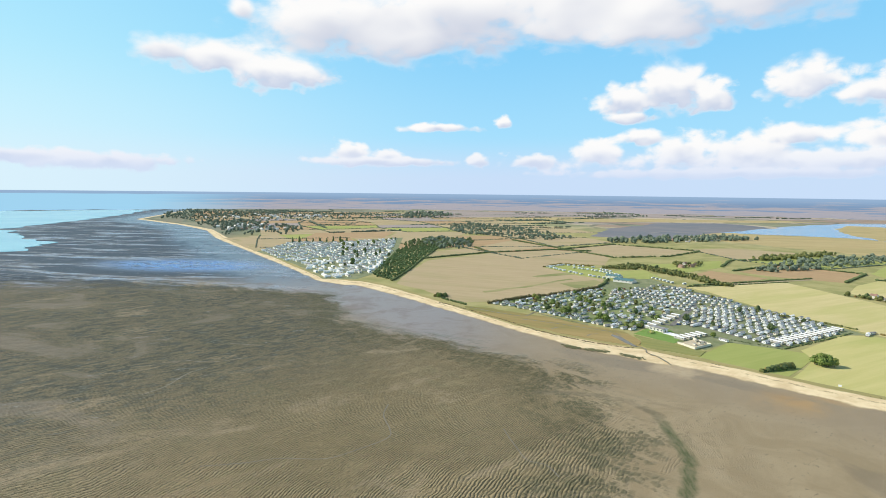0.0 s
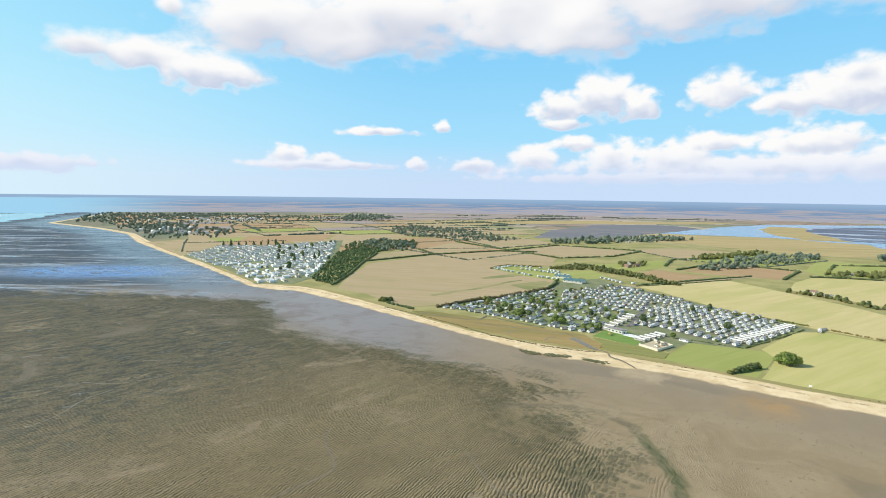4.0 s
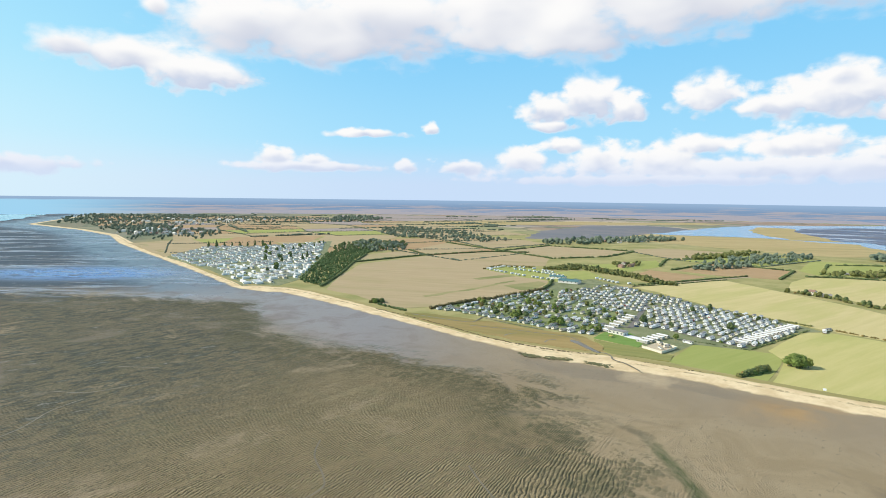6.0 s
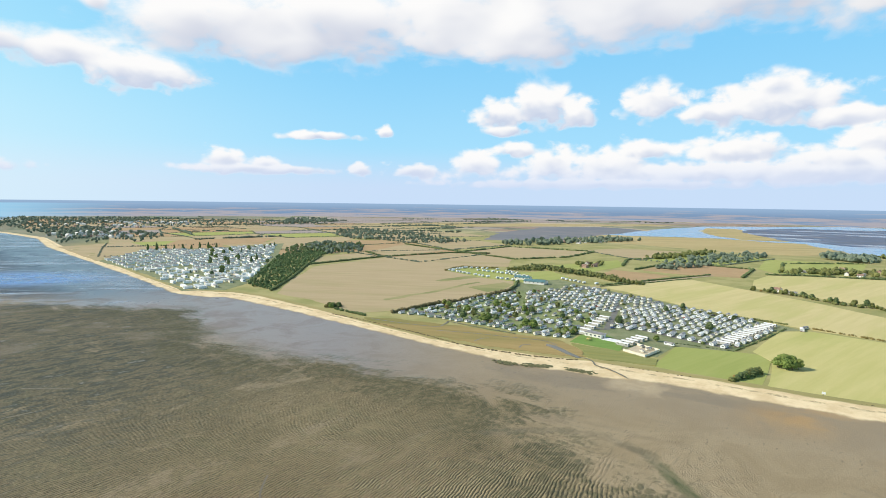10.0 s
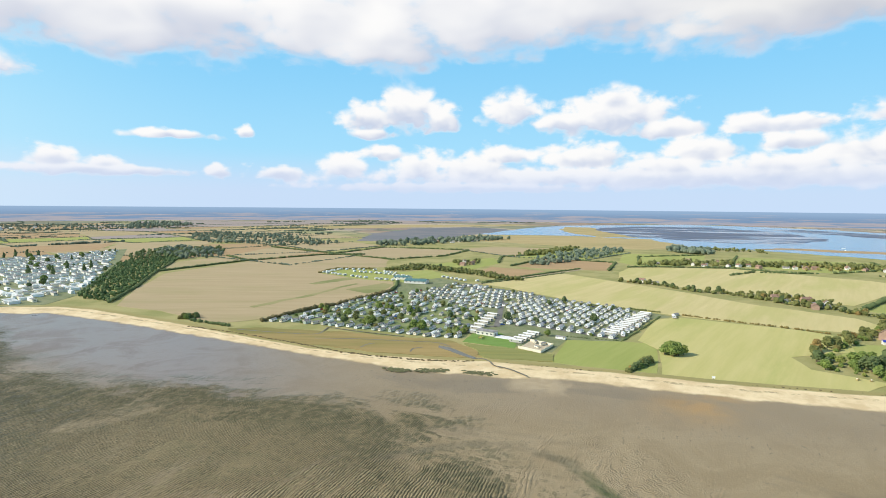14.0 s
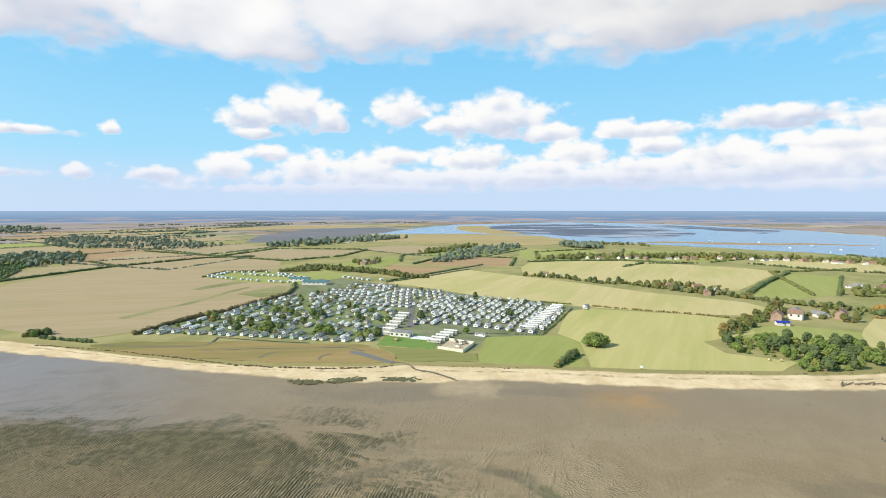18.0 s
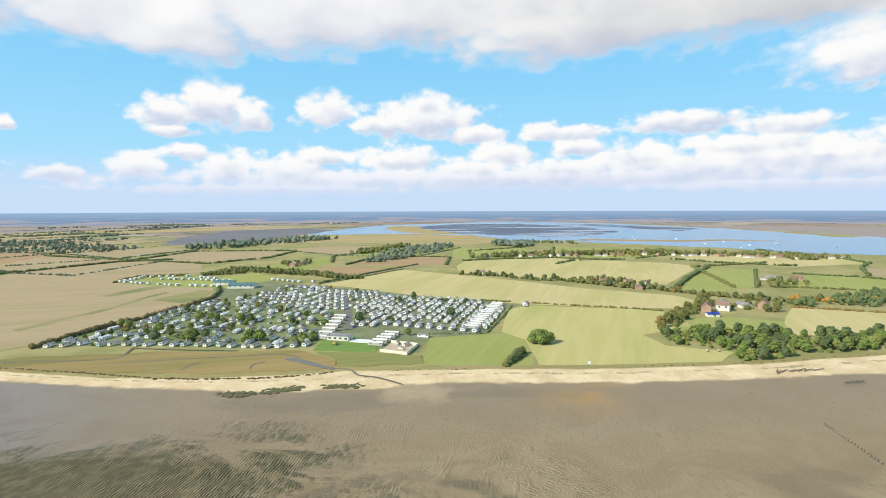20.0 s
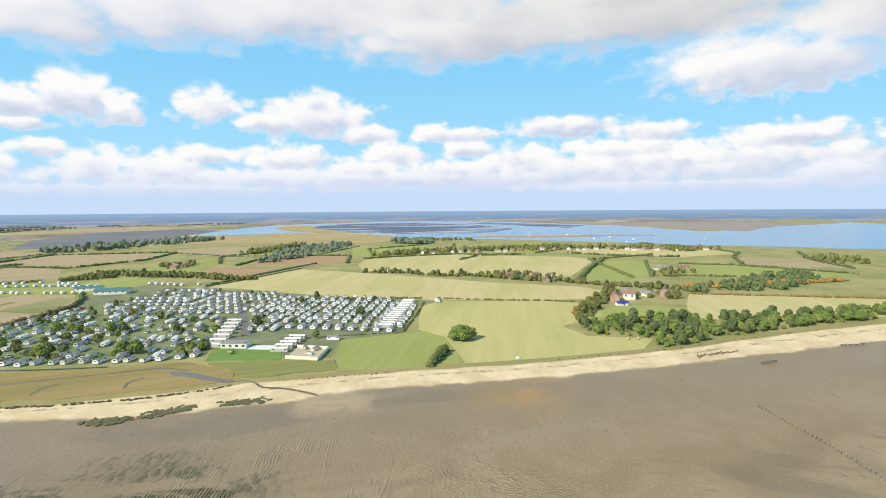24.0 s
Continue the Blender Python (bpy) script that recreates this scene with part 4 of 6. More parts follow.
sheet("rough_grass", [(134, 356), (160, 333), (163, 331), (172, 316), (180, 311), (170, 297), (152, 306), (132, 317)], 0.39, OLIVE, "olive rough grass with yellow patches behind the beach", "grass", 0.3, 3, 3.2)

# ---------------------------------------------------------------- fields
FIELDS = [
    (STUBBLE, "field of pale wheat stubble", [(-135, 580), (-142, 700), (-132, 840), (-28, 985), (105, 1078), (182, 1062), (207, 950), (178, 842), (115, 845), (72, 798), (122, 738), (158, 688), (136, 606), (95, 562), (-4, 482), (-35, 474), (-62, 500), (-90, 540)]),
    (STUBBLE, "field of pale wheat stubble", [(-142, 870), (-150, 985), (-70, 1090), (-36, 992)]),
    (STUBBLE, "field of pale wheat stubble", [(-60, 1110), (12, 1301), (99, 1142), (-20, 1010)]),
    (PASTURE, "broad field of dry grass", [(258, 632), (275, 595), (299, 503), (351, 399), (403, 331), (438, 303), (486, 311), (500, 345), (470, 420), (455, 520), (436, 604), (414, 700)]),
    (MEADOW, "field of dry grass above the beach", [(258, 328), (318, 388), (347, 390), (403, 326), (418, 293), (380, 262), (325, 262), (312, 238), (330, 205), (300, 200), (262, 224), (216, 256), (254, 303), (257, 320)]),
    (GREEN, "green field beside the caravan park", [(180, 312), (168, 298), (214, 258), (253, 303), (257, 320), (243, 330), (208, 345)]),
    (PASTURE, "field of dry grass", [(560, 745), (610, 735), (714, 690), (782, 522), (780, 470), (564, 391), (520, 455), (495, 520), (455, 625), (500, 690)]),
    (GREEN, "green meadow", [(545, 369), (776, 452), (794, 400), (619, 322), (555, 330)]),
    (GREEN, "green meadow", [(780, 345), (806, 283), (788, 154), (709, 152), (677, 250), (640, 300)]),
    (STUBBLE, "pale stubble strip", [(941, 317), (954, 223), (855, 166), (830, 281)]),
    (GREEN, "green paddock beside the farm", [(404, 277), (433, 262), (449, 224), (402, 205), (381, 228), (360, 257)]),
    (PASTURE, "dry grass field behind the coastal wood", [(518, 246), (593, 118), (640, 20), (540, 60), (465, 152), (404, 203), (450, 226), (480, 236)]),
    (BROWN, "brown harvested field", [(302, 758), (344, 806), (403, 738), (326, 678)]),
    (BROWN, "brown harvested field", [(385, 806), (500, 912), (583, 813), (500, 716), (426, 755)]),
    (GREEN, "green field behind the tree belt", [(250, 860), (410, 957), (387, 862), (300, 780)]),
    (GREEN, "green field beside the caravan park", [(170, 765), (236, 792), (243, 707), (205, 690)]),
    (GREEN, "green meadow", [(600, 830), (720, 980), (860, 900), (700, 740), (590, 770)]),
    (GREEN, "green meadow near the estuary", [(740, 720), (900, 850), (1040, 700), (960, 600), (820, 600)]),
    (PASTURE, "dry meadow near the estuary", [(850, 560), (1000, 580), (1120, 420), (1010, 330), (890, 380)]),
    (STUBBLE, "field of pale stubble", [(120, 1090), (260, 1240), (420, 1120), (330, 1010), (215, 970)]),
    (STUBBLE, "field of pale stubble", [(-500, 905), (-720, 1170), (-640, 1310), (-530, 1170), (-505, 1010)]),
    (BROWN, "brown harvested field", [(-520, 1190), (-330, 1290), (-345, 1500), (-560, 1400)]),
    (STUBBLE, "field of pale stubble", [(-320, 1290), (-150, 1340), (-120, 1560), (-335, 1500)]),
]
for i, (mat, label, corners) in enumerate(FIELDS):
    sheet("field" if i == 0 else "field.%03d" % i, corners, 0.14 + 0.004 * (i % 5), mat, label, "field", 0.6, 12, 2.5)
KNOWN = [c for _, _, c in FIELDS]


def far_fields():
    """The patchwork of fields further inland."""
    count = len(FIELDS)
    cells = {}
    r = random.Random(21)
    ax, ay = Vector((0.86, 0.51)), Vector((-0.51, 0.86))
    base = Vector((-700, 900))
    spot = {}
    for i in range(-2, 14):
        for j in range(-6, 18):
            spot[i, j] = base + ax * (i * 210 + r.uniform(-45, 45)) + ay * (j * 170 + r.uniform(-38, 38))
    for i in range(-2, 13):
        for j in range(-6, 17):
            quad = [spot[i, j], spot[i + 1, j], spot[i + 1, j + 1], spot[i, j + 1]]
            mid = sum(quad, Vector((0, 0))) / 4
            d = distance(np.array([mid.x]), np.array([mid.y]), BEACH_HEAD, [(4900, 6000), (-6000, 6000)])[0]
            if d < 130 or mid.y < 980 - 0.15 * mid.x or mid.x > 700 or mid.y > 2950 or mid.length > 3100:
                continue
            if any(inside(mid, c) for c in KNOWN) or mid.x > 350 and mid.y > 1180 or mid.x > 150 and 1400 < mid.y < 2750:
                continue
            corners = [tuple(mid + (q - mid) * 0.965) for q in quad]
            tan = r.random()
            mat, label = ((STUBBLE, "far field of pale stubble") if tan < 0.5 else (BROWN, "far brown field") if tan < 0.78 else (GREEN, "far green field") if mid.y < 1700 else (HAZY_PLAIN, "far mauve-brown field"))
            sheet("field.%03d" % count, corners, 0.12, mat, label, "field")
            count += 1
            cells[i, j] = quad
    return cells


CELLS = far_fields()
sheet("camp_ground", [(0, 470), (30, 456), (63, 428), (112, 384), (138, 371), (152, 394), (170, 380), (160, 345), (180, 318), (208, 346), (243, 331), (318, 391), (344, 394), (332, 437), (297, 500), (268, 574), (246, 628),
                      (216, 716), (190, 700), (174, 695), (134, 604), (98, 566), (62, 532), (26, 506)], 0.06, CAMP_GROUND, "worn grass and gravel of the caravan park", "ground")
sheet("camp_ground.001", [(72, 792), (104, 833), (156, 815), (200, 708), (170, 664), (120, 708)], 0.20, GREEN, "short grass of the touring pitches", "ground")
sheet("camp_ground.002", [(-498, 905), (-520, 1130), (-407, 1155), (-280, 1310), (-196, 820), (-186, 668), (-200, 604), (-246, 600), (-341, 732)], 0.18, CAMP_GROUND, "worn grass and gravel of the far caravan park", "ground")
sheet("camp_ground.003", [(2, 470), (30, 457), (63, 430), (112, 386), (138, 373), (152, 396), (192, 462), (164, 545), (150, 600), (134, 600), (98, 562), (62, 528), (26, 502)], 0.09, CAMP_GRASS, "worn grass between the older caravans", "ground", 0.3, 8, 3)
sheet("lawn", [(132, 362), (158, 394), (170, 380), (172, 354), (160, 334)], 0.22, LAWN, "bright green playground lawn", "lawn", 0.3, 5, 1.5)
ribbon("track", [(244, 630), (262, 636), (425, 718), (470, 740)], 6, 0.24, TRACK, "pale earth farm track between hedges", "track")
ribbon("road", [(176, 400), (200, 448), (226, 500), (245, 560), (228, 630)], 5, 0.22, TARMAC, "grey tarmac lane through the caravan park", "road")
ribbon("road.001", [(196, 416), (222, 372), (246, 338)], 5, 0.24, TARMAC, "grey tarmac lane through the caravan park", "road")
ribbon("road.002", [(20, 478), (70, 470), (120, 440), (176, 400)], 4, 0.22, TARMAC, "grey tarmac lane through the caravan park", "road")


# ---------------------------------------------------------------- trees and hedges
BALL = bmesh.new()
bmesh.ops.create_icosphere(BALL, subdivisions=1, radius=1.0)
BALL_V = [v.co.copy() for v in BALL.verts]
BALL_F = [[v.index for v in f.verts] for f in BALL.faces]
BALL.free()


def clump(verts, faces, centre, radius, squash, r, ragged=0.28):
    """One ragged ball of leaves."""
    base = len(verts)
    shift = Vector((r.uniform(0, 50), r.uniform(0, 50), r.uniform(0, 50)))
    for v in BALL_V:
        k = radius * (1 + ragged * 2.2 * (noise.noise(v * 1.7 + shift)) + r.uniform(-ragged, ragged) * 0.5)
        verts.append((centre[0] + v.x * k, centre[1] + v.y * k, centre[2] + v.z * k * squash))
    faces += [[base + i for i in f] for f in BALL_F]


def leaves(verts, faces, centre, radius, squash, r, count, size):
    """Loose sprays standing out of a clump."""
    for _ in range(count):
        d = Vector((r.gauss(0, 1), r.gauss(0, 1), r.gauss(0, 1))).normalized()
        c = Vector(centre) + Vector((d.x, d.y, d.z * squash)) * radius * r.uniform(0.9, 1.2)
        a = Vector((r.gauss(0, 1), r.gauss(0, 1), r.gauss(0, 1))).normalized()
        b = a.cross(d).normalized() * size
        a = a * size
        n = len(verts)
        verts += [tuple(c - a), tuple(c + b), tuple(c + a * 0.9), tuple(c - b * 0.8)]
        faces.append([n, n + 1, n + 2, n + 3])


def trunk_mesh(height, thick, r, limbs=4):
    bm = bmesh.new()
    bmesh.ops.create_cone(bm, cap_ends=True, segments=7, radius1=thick, radius2=thick * 0.45, depth=height, matrix=Matrix.Translation((0, 0, height / 2)))
    for k in range(limbs):
        turn = Matrix.Rotation(k * 6.283 / limbs + r.uniform(-0.4, 0.4), 4, "Z") @ Matrix.Rotation(r.uniform(0.5, 0.9), 4, "Y")
        bmesh.ops.create_cone(bm, cap_ends=True, segments=5, radius1=thick * 0.4, radius2=thick * 0.12, depth=height * 0.8,
                              matrix=Matrix.Translation((0, 0, height * 0.65)) @ turn @ Matrix.Translation((0, 0, height * 0.4)))
    return bm


def make_tree(name, height, spread, mat, label, seed, kind="round", category="tree"):
    r = random.Random(seed)
    ob = new(name)
    tagged(ob, label, category)
    stem = height * (0.15 if kind != "bush" else 0.08)
    part("trunk", trunk_mesh(height * 0.42, 0.035 * height if kind != "bush" else 0.02 * height, r, 4), BARK, ob)
    verts, faces = [], []
    lumps = 84 if kind != "poplar" else 16
    for k in range(lumps):
        if kind == "poplar":
            z = height * (0.2 + 0.75 * k / lumps)
            rad = spread * (0.5 - 0.32 * (k / lumps)) * r.uniform(0.85, 1.2)
            c = (r.uniform(-0.15, 0.15) * spread, r.uniform(-0.15, 0.15) * spread, z)
        else:
            a, q = r.uniform(0, 6.283), r.uniform(0.35, 1.0)
            lift = r.random()
            wide = spread * 0.40 * math.sqrt(max(1 - 0.85 * lift * lift, 0.05)) * (0.72 if lift < 0.2 and kind == "round" else 1.0)
            c = (math.cos(a) * q * wide, math.sin(a) * q * wide, stem + (height - stem) * (0.10 + 0.74 * lift))
            rad = spread * r.uniform(0.06, 0.115)
        clump(verts, faces, c, rad, 0.85, r)
        leaves(verts, faces, c, rad, 0.85, r, 14, height * 0.02)
    if kind != "poplar":
        clump(verts, faces, (0, 0, stem + (height - stem) * 0.42), spread * 0.34, (height - stem) / spread * 1.1, r)
    low = min(v[2] for v in verts)
    if kind == "bush" and low > 0.1:
        verts = [(x, y, z - low * (1 - z / height)) for x, y, z in verts]
    pydata("crown", verts, faces, mat, ob)
    return ob


OAKS = [make_tree("tree", 9.0, 9.5, LEAF_GREEN, "broad green field tree with a rounded crown", 1),
        make_tree("tree", 8.0, 8.0, LEAF, "broadleaf tree turning brown at the edges", 2),
        make_tree("tree", 10.5, 9.0, LEAF_DARK, "tall dark green broadleaf tree", 3)]
SCRUB = [make_tree("bush", 4.2, 6.0, LEAF, "dense hawthorn bush on rough grass", 4, "bush", "bush"),
         make_tree("bush", 3.4, 5.0, LEAF_GREEN, "low green scrub bush near the shore", 5, "bush", "bush"),
         make_tree("bush", 5.0, 6.5, LEAF_DARK, "dark bramble and blackthorn bush", 6, "bush", "bush")]
POPLARS = [make_tree("poplar", 14.0, 5.5, LEAF_DARK, "tall slim poplar among the caravans", 7, "poplar")]
USED = {}


def plant(model, x, y, size=1.0, z=0.0):
    """Stands a model somewhere; the model itself takes the first place."""
    m = Matrix.Translation((x, y, z)) @ Matrix.Rotation(rng.uniform(0, 6.283), 4, "Z")
    if model.name not in USED:
        USED[model.name] = True
        ob = model
        ob.matrix_basis = m
    else:
        ob = copy_thing(model, m)
    ob.scale = (size * rng.uniform(0.9, 1.12), size * rng.uniform(0.9, 1.12), size * rng.uniform(0.88, 1.1))
    return ob


def hedge(points, high, wide, mat, label, gap=2.2, holes=0.06):
    """A run of hedge: one ragged body of many clumps, with sprays."""
    verts, faces = [], []
    for x, y, a in along(points, gap):
        if rng.random() < holes:
            continue
        k = rng.uniform(0.65, 1.25)
        c = (x + rng.uniform(-0.5, 0.5), y + rng.uniform(-0.5, 0.5), high * k * 0.42)
        clump(verts, faces, c, wide * 0.62 * k, high * k * 0.58 / (wide * 0.62 * k), rng)
        leaves(verts, faces, c, wide * 0.6 * k, high / wide, rng, 5, 0.35)
    ob = pydata("hedge", verts, faces, mat)
    return tagged(ob, label, "hedge", kind="stuff")


def wood(points_poly, count, models, low=0.8, high=1.2, name_kind=None):
    """Trees spread evenly over a plot."""
    xs, ys = [p[0] for p in points_poly], [p[1] for p in points_poly]
    placed, tries = [], 0
    while len(placed) < count and tries < count * 60:
        tries += 1
        p = (rng.uniform(min(xs), max(xs)), rng.uniform(min(ys), max(ys)))
        if not inside(p, points_poly) or any((p[0] - q[0]) ** 2 + (p[1] - q[1]) ** 2 < 16 for q in placed):
            continue
        placed.append(p)
        plant(rng.choice(models), p[0], p[1], rng.uniform(low, high))


def far_wood(points_poly, count, mat, label, size=5.0):
    """A wood too far to count: one mass of many ragged crowns."""
    xs, ys = [p[0] for p in points_poly], [p[1] for p in points_poly]
    verts, faces, done, tries = [], [], 0, 0
    while done < count and tries < count * 40:
        tries += 1
        p = (rng.uniform(min(xs), max(xs)), rng.uniform(min(ys), max(ys)))
        if not inside(p, points_poly):
            continue
        k = size * rng.uniform(0.6, 1.3)
        clump(verts, faces, (p[0], p[1], k * 0.75), k * 0.75, 1.0, rng, 0.35)
        clump(verts, faces, (p[0] + rng.uniform(-k, k) * 0.5, p[1] + rng.uniform(-k, k) * 0.5, k * 1.1), k * 0.5, 1.0, rng, 0.35)
        done += 1
    return tagged(pydata("wood", verts, faces, mat), label, "wood", kind="stuff")


# The two bushes above the beach.
for dx, dy, s in ((0, 0, 1.25), (4.2, -1.0, 1.05), (-4.0, 1.5, 0.95), (1.0, 4.0, 1.0), (-1.5, -3.5, 0.95), (2.5, -4.0, 0.9), (7.0, -3.5, 0.8)):
    plant(OAKS[0], 253.5 + dx, 291 + dy, s)
for k in range(16):
    plant(SCRUB[k % 3], 203 + k * 1.65 + rng.uniform(-1.5, 1.5), 266 + k * 1.0 + rng.uniform(-1.5, 1.5), rng.uniform(0.8, 1.15) * (0.8 + 0.35 * k / 16))
# The coastal wood.
wood([(318, 246), (322, 229), (333, 207), (314, 196), (318, 190), (362, 176), (409, 155), (452, 131), (545, 75), (552, 100), (470, 152), (420, 186), (380, 226), (374, 243), (342, 256)], 250, [OAKS[0], OAKS[0], OAKS[2], SCRUB[1], SCRUB[1]], 0.6, 0.95)
wood([(335, 255), (378, 268), (480, 296), (496, 305), (486, 312), (376, 280), (338, 262)], 50, [SCRUB[0], SCRUB[1], OAKS[1]], 0.8, 1.2)
far_wood([(512, 262), (627, 240), (777, 214), (700, 172), (600, 186), (547, 222)], 170, LEAF_DARK, "green wood behind the farm fields", 3.4)
wood([(470, 250), (500, 240), (520, 262), (505, 285), (478, 280)], 12, [OAKS[1], SCRUB[0]], 0.8, 1.1)
# Hedges round the eastern park.
hedge([(266, 502), (300, 466), (330, 436), (346, 414)], 1.8, 2.6, LEAF, "hedge with brown leaves behind the eastern park", 2.2, 0.12)
hedge([(247, 333), (290, 364), (335, 400)], 1.2, 1.4, LEAF_DARK, "low dark hedge along the edge of the eastern park", 1.6, 0.1)
hedge([(244, 331), (214, 354), (204, 349)], 0.7, 0.9, LEAF_DARK, "low ragged hedge beside the green field", 1.4, 0.3)
# Tree line across the middle.
wood([(434, 606), (444, 610), (474, 568), (477, 518), (505, 478), (512, 412), (528, 382), (528, 330), (545, 262), (536, 256), (518, 330), (514, 380), (502, 410), (496, 470), (468, 512), (464, 562)], 60, [OAKS[1], OAKS[2], SCRUB[0], SCRUB[2]], 0.6, 0.95)
far_wood([(434, 606), (444, 610), (474, 568), (477, 518), (505, 478), (512, 412), (528, 382), (528, 330), (545, 262), (536, 256), (518, 330), (514, 380), (502, 410), (496, 470), (468, 512), (464, 562)], 170, LEAF, "mixed green and brown tree line between pastures", 2.6)
# The belt of trees behind the caravan park.
far_wood([(168, 800), (236, 866), (304, 735), (322, 646), (300, 650), (280, 712), (232, 795), (200, 790)], 420, LEAF, "olive belt of trees behind the caravan park", 2.6)
wood([(176, 800), (238, 862), (300, 735), (320, 648), (300, 650), (280, 712), (230, 800)], 30, [OAKS[1], OAKS[2], SCRUB[0]], 0.5, 0.8)
far_wood([(-185, 640), (-205, 800), (-225, 1000), (-215, 1100), (-130, 1080), (-151, 1000), (-152, 854), (-146, 690), (-150, 610)], 1100, PLANT_LEAF, "young green plantation between the field and the far caravan park", 2.2)
far_wood([(-225, 1060), (-244, 1175), (-214, 1311), (-90, 1313), (-80, 1171), (-130, 1080)], 300, LEAF_DARK, "dark belt of tall trees beyond the plantation", 3.6)
hedge([(-146, 600), (-143, 700), (-148, 850), (-146, 1000)], 2.6, 3.5, LEAF_DARK, "dark hedge along the plantation")
for x, y in ((-175, 640), (-165, 655), (-170, 690)):
    plant(POPLARS[0], x, y, 0.6)
wood([(-72, 498), (-60, 512), (-52, 505), (-62, 492)], 8, SCRUB, 0.8, 1.4)
hedge([(-60, 490), (-40, 470), (-28, 458)], 2.5, 2.5, LEAF_DARK, "low blackthorn scrub above the beach")
hedge([(-4, 471), (28, 505), (65, 533), (100, 565), (134, 601)], 3.4, 3.4, HEDGE_BROWN, "thick brown hedge round the caravan park", 2.4)
hedge([(134, 601), (150, 640), (160, 680)], 3.0, 3.0, LEAF_DARK, "hedge behind the stubble field")
hedge([(72, 792), (104, 836), (158, 818)], 3.0, 3.2, LEAF, "hedge round the touring pitches")
hedge([(354, 402), (377, 366), (403, 330), (422, 294), (470, 300)], 1.6, 2.0, LEAF, "low hawthorn hedge between two grass fields", 2.0, 0.15)
hedge([(-36, 990), (105, 1082), (185, 1070)], 3.0, 4.0, LEAF_DARK, "hedge along the stubble field")
hedge([(-150, 860), (-36, 990)], 3.0, 4.0, LEAF_DARK, "hedge along the stubble field")
hedge([(-70, 1098), (-30, 1000)], 3.0, 4.0, LEAF_DARK, "hedge along the stubble field")
hedge([(12, 1306), (105, 1145), (215, 960)], 3.0, 4.0, LEAF_DARK, "hedge between stubble fields")
hedge([(264, 645), (424, 726), (470, 748)], 2.0, 3.0, LEAF_DARK, "clipped dark hedge along the track")
hedge([(258, 634), (300, 650), (418, 706)], 1.5, 2.0, LEAF_DARK, "clipped dark hedge along the track")
hedge([(545, 369), (640, 408), (776, 455)], 4.0, 4.5, LEAF_DARK, "tall hedge between meadows", 3.0)
hedge([(560, 748), (610, 740), (714, 695), (750, 620)], 3.0, 4.0, LEAF_DARK, "hedge along the lane", 3.0)
hedge([(619, 320), (794, 398)], 2.5, 3.5, LEAF_DARK, "hedge between meadows", 3.0)
hedge([(640, 303), (677, 250), (709, 150)], 2.5, 3.5, LEAF, "hedge between meadows", 3.0)
hedge([(780, 345), (806, 283), (788, 150)], 2.5, 3.5, LEAF_DARK, "hedge between meadows", 3.0)
hedge([(500, 716), (583, 815), (500, 915), (380, 810)], 3.0, 4.0, LEAF_DARK, "hedge round the brown field", 3.0)
hedge([(518, 246), (593, 116), (640, 20)], 2.0, 3.0, LEAF, "low hedge behind the coastal field", 3.0)
far_wood([(415, 840), (560, 990), (760, 1100), (780, 1040), (600, 900), (440, 800)], 230, HAZY_LEAF, "dark tree belt among the meadows", 4.5)
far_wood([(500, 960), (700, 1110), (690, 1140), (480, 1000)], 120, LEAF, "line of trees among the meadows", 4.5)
far_wood([(880, 900), (960, 980), (900, 1060), (840, 980)], 120, HAZY_LEAF, "dark copse near the estuary", 6.5)
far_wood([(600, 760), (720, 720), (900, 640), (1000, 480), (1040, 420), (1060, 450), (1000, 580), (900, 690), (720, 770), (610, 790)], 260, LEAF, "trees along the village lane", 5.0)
far_wood([(250, 1330), (420, 1480), (620, 1560), (700, 1480), (480, 1360), (300, 1260)], 200, HAZY_LEAF, "village trees among far fields", 6.5)
far_wood([(-1150, 1760), (-1450, 2050), (-1500, 2700), (-800, 2900), (-300, 2600), (-700, 2100)], 560, HAZY_LEAF, "far wooded town on the western hill", 4.6)
far_wood([(-1640, 2230), (-1800, 2560), (-1950, 2900), (-1300, 3000), (-1135, 2900), (-1213, 2600), (-1205, 2364), (-1224, 2128), (-1327, 1930), (-1439, 1950)], 640, HAZY_LEAF, "far wooded town above the western shore", 5.2)
far_wood([(-1111, 1698), (-1159, 1870), (-982, 1915), (-817, 1551), (-878, 1539)], 110, HAZY_LEAF, "trees round far houses by the shore", 6.0)
far_wood([(-199, 1653), (-212, 1946), (-135, 1984), (-9, 1860), (103, 1655), (175, 1400), (80, 1303), (14, 1314), (-43, 1452), (-115, 1444)], 340, HAZY_LEAF, "dark village wood among far fields", 5.0)
far_wood([(-216, 1227), (-177, 1319), (-92, 1210), (-74, 1082), (-131, 1028), (-192, 1135)], 90, HAZY_LEAF, "trees behind the far caravan park", 5.5)
far_wood([(-535, 2398), (-620, 3000), (-444, 3050), (-300, 2700), (-432, 2356)], 150, HAZY_LEAF, "distant wood inland", 8.0)
far_wood([(-760, 1230), (-905, 1450), (-1120, 1670), (-900, 1800), (-650, 1560), (-620, 1330)], 160, HAZY_LEAF, "scattered trees round far houses", 5.5)
